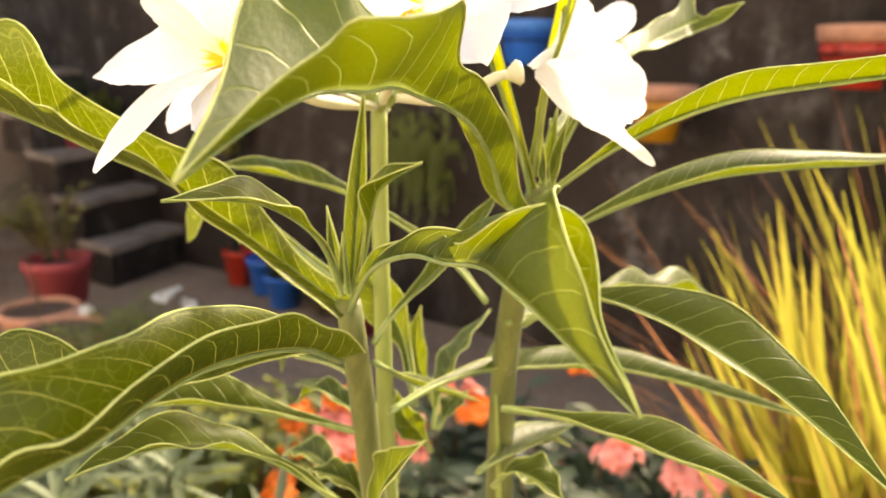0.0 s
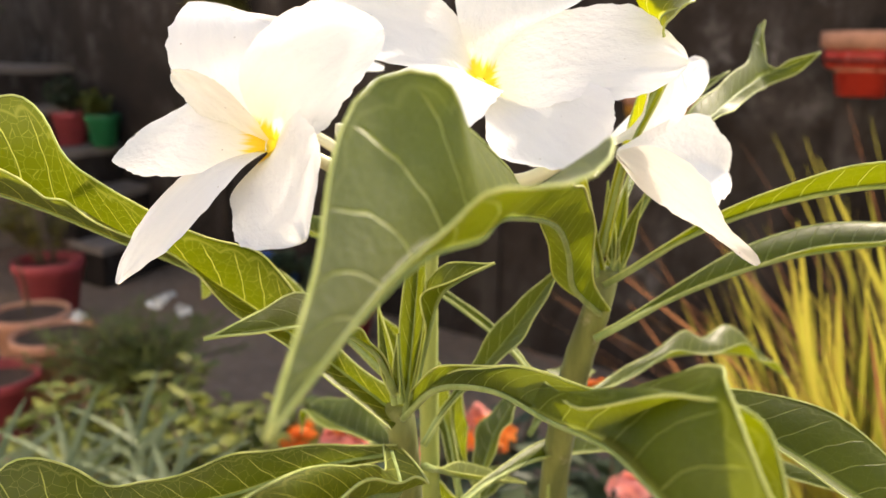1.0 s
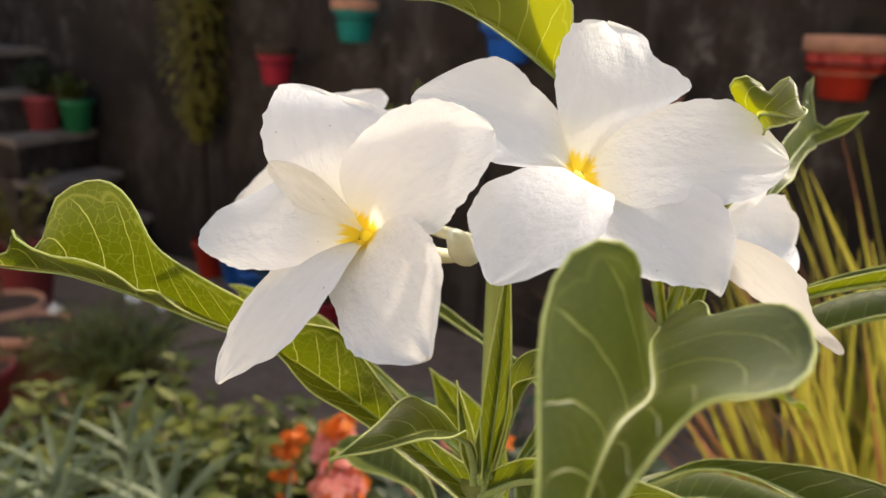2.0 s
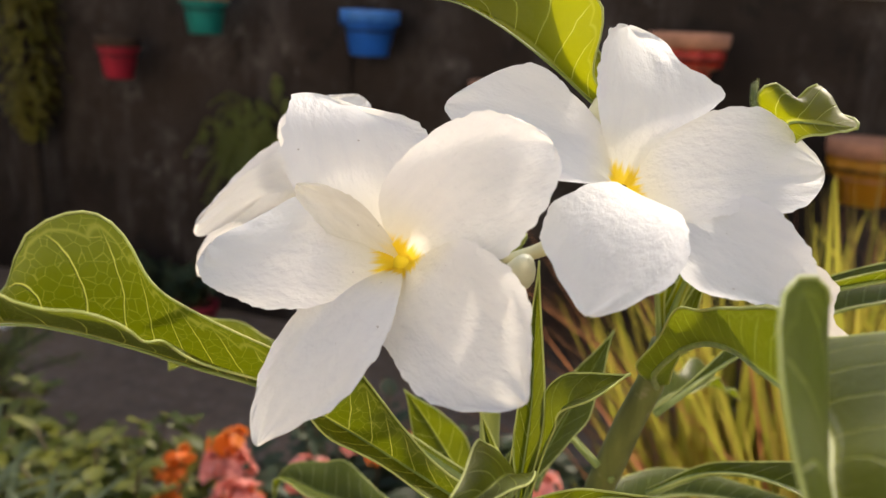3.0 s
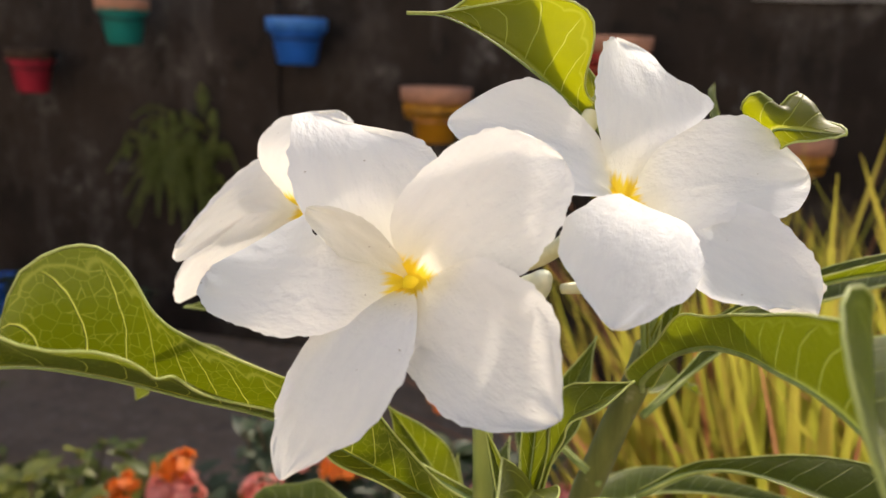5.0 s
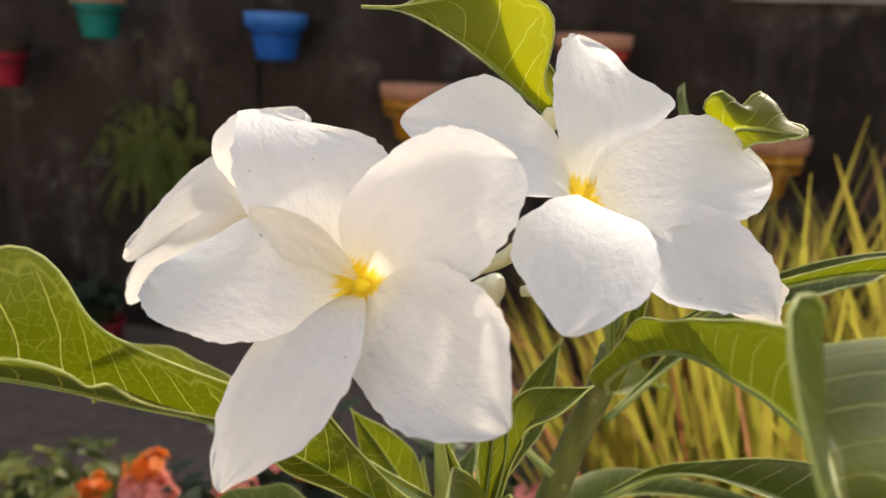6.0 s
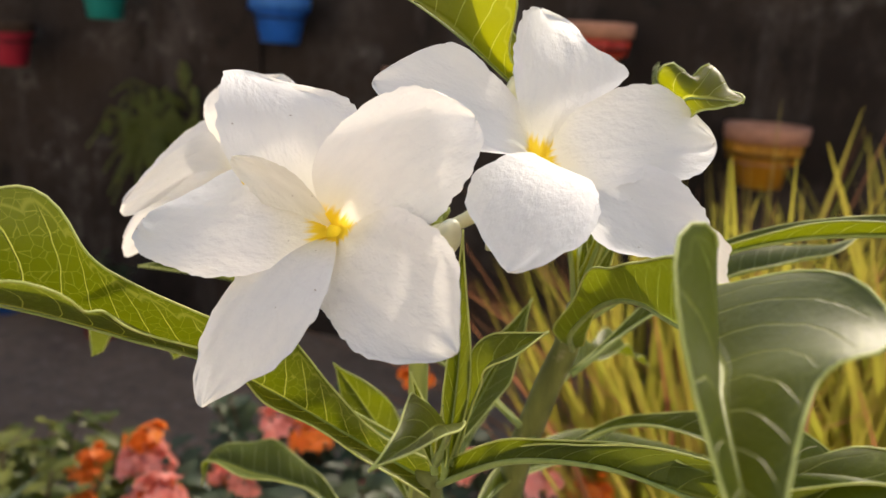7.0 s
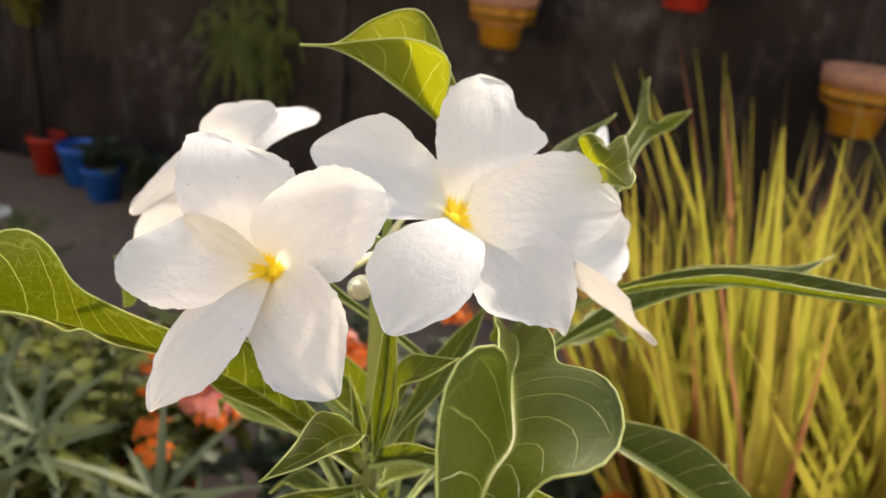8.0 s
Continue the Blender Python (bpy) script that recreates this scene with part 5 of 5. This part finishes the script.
def potted(plant_ob, r, h, material):
    bm = bmesh.new()
    lathe(bm, clay_profile(r, h, 0.007, h * 0.16), 36, (0, 0, -h * 0.86))
    child("pot_body", bm, material, plant_ob, "plant pot")
    bm = bmesh.new()
    disc(bm, r * 0.9, -0.004, 28, rough=0.004)
    child("soil", bm, "soil", plant_ob)


# yellow-green bush with orange and pink flower heads
b = bush("flowering_bush", "yellow-green bush with orange and pink flower heads in a pot", (-0.62, 0.62, 0.20), 0.30, 0.19, 52, 30, 0.030, 0.010, "bush", 0.35)
potted(b, 0.11, 0.20 / 0.86, "red")
for x, y, z, r, m in ((0.145, 0.02, 0.293, 0.017, "orange"), (0.144, 0.015, 0.266, 0.024, "pink"), (0.160, 0.005, 0.238, 0.020, "orange"), (0.077, 0.01, 0.245, 0.015, "orange"),
                      (0.088, 0.012, 0.268, 0.012, "orange"), (0.132, -0.06, 0.233, 0.014, "orange"), (0.120, 0.03, 0.205, 0.016, "pink"), (0.060, 0.02, 0.205, 0.013, "orange"),
                      (0.185, -0.115, 0.255, 0.014, "orange")):
    flower_head(b, (x, y, z), r, 34, m)
b = bush("flowering_bush", "leafy potted plant with coral flower heads", (-0.40, 0.78, 0.16), 0.34, 0.22, 40, 24, 0.035, 0.012, "dull", 0.3)
potted(b, 0.10, 0.16 / 0.86, "clay")
for x, y, z, r, m in ((0.035, -0.175, 0.345, 0.018, "pink"), (0.010, -0.240, 0.352, 0.019, "pink"), (0.005, -0.235, 0.325, 0.016, "orange"), (0.045, -0.17, 0.325, 0.013, "pink"), (0.10, 0.03, 0.22, 0.018, "pink"), (-0.06, -0.03, 0.23, 0.016, "orange")):
    flower_head(b, (x, y, z), r, 30, m)
b = bush("flowering_bush", "potted plant with orange and coral flowers behind the shrub", (-0.19, 0.68, 0.18), 0.37, 0.20, 46, 26, 0.042, 0.014, "dull", 0.3)
potted(b, 0.11, 0.18 / 0.86, "clay")
for x, y, z, r, m in ((0.09, -0.04, 0.345, 0.020, "pink"), (0.03, -0.05, 0.35, 0.018, "pink"), (0.14, 0.0, 0.32, 0.016, "orange"), (-0.11, -0.05, 0.355, 0.018, "orange"), (-0.15, -0.02, 0.34, 0.022, "pink"), (0.16, -0.06, 0.29, 0.014, "orange"), (-0.03, 0.0, 0.40, 0.014, "orange")):
    flower_head(b, (x, y, z), r, 30, m)
b = bush("flowering_bush", "spreading yellow-green bush with small leaves in a red pot", (-0.88, 0.66, 0.16), 0.30, 0.20, 50, 28, 0.030, 0.011, "bush", 0.35)
potted(b, 0.11, 0.16 / 0.86, "red")
# grey-green narrow-leaved plants
def star_plant(at, height, r, whorls, label, pot):
    ob = thing("succulent", label, "plant", at)
    for k in range(whorls):
        a = 2.4 * k
        rr = r * math.sqrt(k / max(1, whorls)) * 0.8
        top = Vector((rr * math.cos(a), rr * math.sin(a), height * random.uniform(0.7, 1.0)))
        line, _ = spline([Vector((top.x * 0.3, top.y * 0.3, 0)), top * 0.6, top], 8)
        bs, bl = bmesh.new(), bmesh.new()
        tube(bs, line, [0.005 - 0.0003 * i for i in range(9)], 6)
        for q in range(15):
            d = Vector((math.cos(q * 2.4), math.sin(q * 2.4), 0.15 + 0.9 * q / 15)).normalized()
            small_leaf(bl, top + Vector((0, 0, -0.03 + 0.035 * q / 15)), d, Vector((0, 0, 1)), random.uniform(0.06, 0.10), 0.0043, 0.22, None, 5)
        st = child("stem", bs, "gray", ob)
        tagged(child("leaf_whorl", bl, "gray", st), kind="stuff")
    potted(ob, 0.10, at[2] / 0.86, pot)


star_plant((-0.64, 0.42, 0.24), 0.29, 0.16, 9, "grey-green plant with star-like whorls of narrow leaves", "clay")
star_plant((-0.86, 0.36, 0.12), 0.26, 0.14, 7, "grey-green narrow-leaved plant in a clay pot", "clay")
star_plant((-0.36, 0.36, 0.22), 0.26, 0.13, 7, "grey-green plant low beside the shrub", "red")
# low white-flowered clump on the patio
b = bush("low_bush", "low feathery green clump with a few white flowers", (-1.45, 1.05, 0.10), 0.22, 0.24, 60, 26, 0.06, 0.003, "bush", 0.25, bend=0.2)
potted(b, 0.12, 0.10 / 0.86, "clay")
for x, y, z in ((-0.10, -0.08, 0.19), (0.05, 0.02, 0.22), (0.11, 0.04, 0.21), (-0.02, 0.10, 0.20)):
    flower_head(b, (x, y, z), 0.018, 12, "white")
b = bush("low_bush", "dull green leafy plant in front of the patio pots", (-1.05, 0.70, 0.12), 0.20, 0.16, 26, 22, 0.04, 0.012, "bush", 0.3)
potted(b, 0.10, 0.12 / 0.86, "magenta")
# plants along the wall foot and on the steps
for at, h, s, m, label in (((-1.85, 1.88, 0.10), 0.12, 0.10, "dull", "small leafy plant in a blue pot"), ((-1.68, 1.90, 0.0), 0.24, 0.15, "dull", "greyish leafy plant by the wall"),
                           ((-1.46, 1.82, 0.09), 0.16, 0.10, "dull", "leafy plant in a dark red pot"), ((-2.36, 1.36, 0.20), 0.34, 0.20, "moss", "scrubby brownish plant in a faded pot"),
                           ((-3.06, 1.89, 0.60), 0.16, 0.12, "dull", "sparse plant in a pot on a step"), ((-2.92, 1.955, 0.59), 0.12, 0.10, "bush", "bushy plant in a green pot"),
                           ((-2.85, 1.30, 0.13), 0.40, 0.22, "dull", "dusty plant in a pot beside the steps"), ((-3.56, 1.8, 0.80), 0.45, 0.2, "dull", "tall thin plant at the top of the steps")):
    bush("potted_plant", label, at, h, s, 16, 20, 0.035, 0.011, m, 0.3)
bm = bmesh.new()
line, _ = spline([Vector((-2.02, 1.11, 0.10)), Vector((-2.015, 1.105, 0.22)), Vector((-2.03, 1.10, 0.32))], 10)
tube(bm, line, [0.006 - 0.0004 * i for i in range(11)], 6)
tagged(part("bare_twig", bm, "twig", None), "bare brown twig standing in an empty pot", "twig")


# feathery fern that grows out of the wall
fern = thing("wall_fern", "feathery green fern growing out of the dark wall", "plant", (-1.40, 2.06, 0.55))
for k in range(120):
    bl = bmesh.new()
    a = random.uniform(0, 2 * math.pi)
    d = Vector((math.cos(a) * 1.0, -0.45 - random.random() * 0.3, math.sin(a) * 0.95 + 0.1)).normalized()
    length = random.uniform(0.05, 0.15)
    root = Vector((random.gauss(0, 0.07), -0.004, random.gauss(0, 0.06)))
    line, _ = spline([root, root + d * length * 0.55 + Vector((0, 0, 0.02)), root + d * length - Vector((0, 0, 0.04))], 14)
    tube(bl, line, [0.0012] * 15, 3)
    for i in range(2, 15):
        for sgn in (-1, 1):
            side = d.cross(Vector((0, 1, 0.2))).normalized() * sgn
            small_leaf(bl, line[i], side + d * 0.5, Vector((0, -1, 0.3)), 0.022 * (1 - i / 22), 0.0022, 0.2, None, 2)
    child("frond", bl, "fern", fern)

# post overgrown with yellowish creeper
post = thing("garden_post", "dark wooden post overgrown with yellow-green creeper", "post", (-2.22, 1.98, 0.0))
bm = bmesh.new()
line, _ = spline([Vector((0, 0, 0)), Vector((0.006, 0, 0.5)), Vector((-0.004, 0, 1.15))], 20)
tube(bm, line, [0.022 + 0.003 * noise.noise(Vector((i, 0, 0))) for i in range(21)], 10)
child("shaft", bm, "dark_wood", post)
bl = bmesh.new()
for k in range(1500):
    z = 0.52 + 0.65 * random.random() ** 0.8
    a = random.uniform(0, 2 * math.pi)
    r = random.uniform(0.015, 0.10 * smooth(0.48, 0.75, z) + 0.02)
    p = Vector((r * math.cos(a), min(0.06, r * math.sin(a)), z))
    small_leaf(bl, p, Vector((math.cos(a), math.sin(a), -0.8)), Vector((0, 0, 1)), random.uniform(0.02, 0.04), 0.009, 0.2, None, 2)
tagged(child("creeper", bl, "moss", post), kind="stuff")


# ---- tall grass ----
def grass_clump(at, count, red, height, spread, label, lean=(0, 0)):
    ob = thing("ornamental_grass", label, "grass", at)
    bg, br = bmesh.new(), bmesh.new()
    uvg, uvr = bg.loops.layers.uv.new("UVMap"), br.loops.layers.uv.new("UVMap")
    for k in range(count + red):
        is_red = k >= count
        bm, uv = (br, uvr) if is_red else (bg, uvg)
        a = random.uniform(0, 2 * math.pi)
        r0 = spread * 0.35 * math.sqrt(random.random())
        root = Vector((r0 * math.cos(a), r0 * math.sin(a), 0))
        h = height * random.uniform(0.55, 1.05) * (1.0 if not is_red else random.uniform(0.8, 1.1))
        out = spread * random.uniform(0.3, 1.6) * (1.9 if is_red else 1.0)
        b = a + random.uniform(-0.7, 0.7)
        top = root + Vector((out * math.cos(b) + lean[0], out * math.sin(b) + lean[1], h - out * 0.35))
        mid = root.lerp(top, 0.55) + Vector((-0.12 * out * math.cos(b), -0.12 * out * math.sin(b), 0.10 * h))
        line, _ = spline([root, mid, top], 9)
        w0 = random.uniform(0.006, 0.0145) * (0.5 if is_red else 1.0)
        side = Vector((math.cos(b + 1.2 + random.random()), math.sin(b + 1.2 + random.random()), 0))
        prev = None
        for i, p in enumerate(line):
            s = i / 9
            wd = w0 * (1 - s ** 2.2) + 0.0003
            tw = side * math.cos(s * 0.9) + Vector((-side.y, side.x, 0)) * math.sin(s * 0.9)
            row = [bm.verts.new(p - tw * wd), bm.verts.new(p + Vector((-tw.y, tw.x, 0)) * wd * 0.35), bm.verts.new(p + tw * wd)]
            if prev:
                for q in range(2):
                    f = bm.faces.new((prev[q], prev[q + 1], row[q + 1], row[q]))
                    for lp, c in zip(f.loops, (((i - 1) / 9, q - 1), ((i - 1) / 9, q), (s, q), (s, q - 1))):
                        lp[uv].uv = c
            prev = row
    tagged(child("blades", bg, "grass", ob), kind="stuff")
    tagged(child("dry_blades", br, "grass_red", ob, "reddish dry blades"), kind="stuff")
    return ob


grass_clump((0.13, 0.70, 0.0), 260, 95, 0.80, 0.17, "tall clump of yellow-green grass with reddish tips")
grass_clump((0.015, 0.86, 0.0), 280, 40, 0.74, 0.12, "slender clump of yellow-green grass behind the shrub")
grass_clump((0.30, 0.74, 0.0), 500, 60, 0.80, 0.19, "tall yellowing grass beside the first clump")
grass_clump((0.12, 1.10, 0.0), 90, 150, 0.84, 0.22, "thin grass with dry reddish blades by the wall")
grass_clump((0.42, 1.0, 0.0), 300, 50, 0.84, 0.22, "yellow-green grass at the edge of the patio")

# the far side behind the camera: unseen wall added to bounce light forward
bm = bmesh.new()
rough_slab(bm, -6.0, 5.0, -2.15, -2.0, -0.02, 2.6, 0.2, 0.006)
tagged(part("bounce_wall", bm, "bounce_paint", None, smooth=False), "unseen pale wall added to bounce light onto the flowers", "wall", kind="structure")
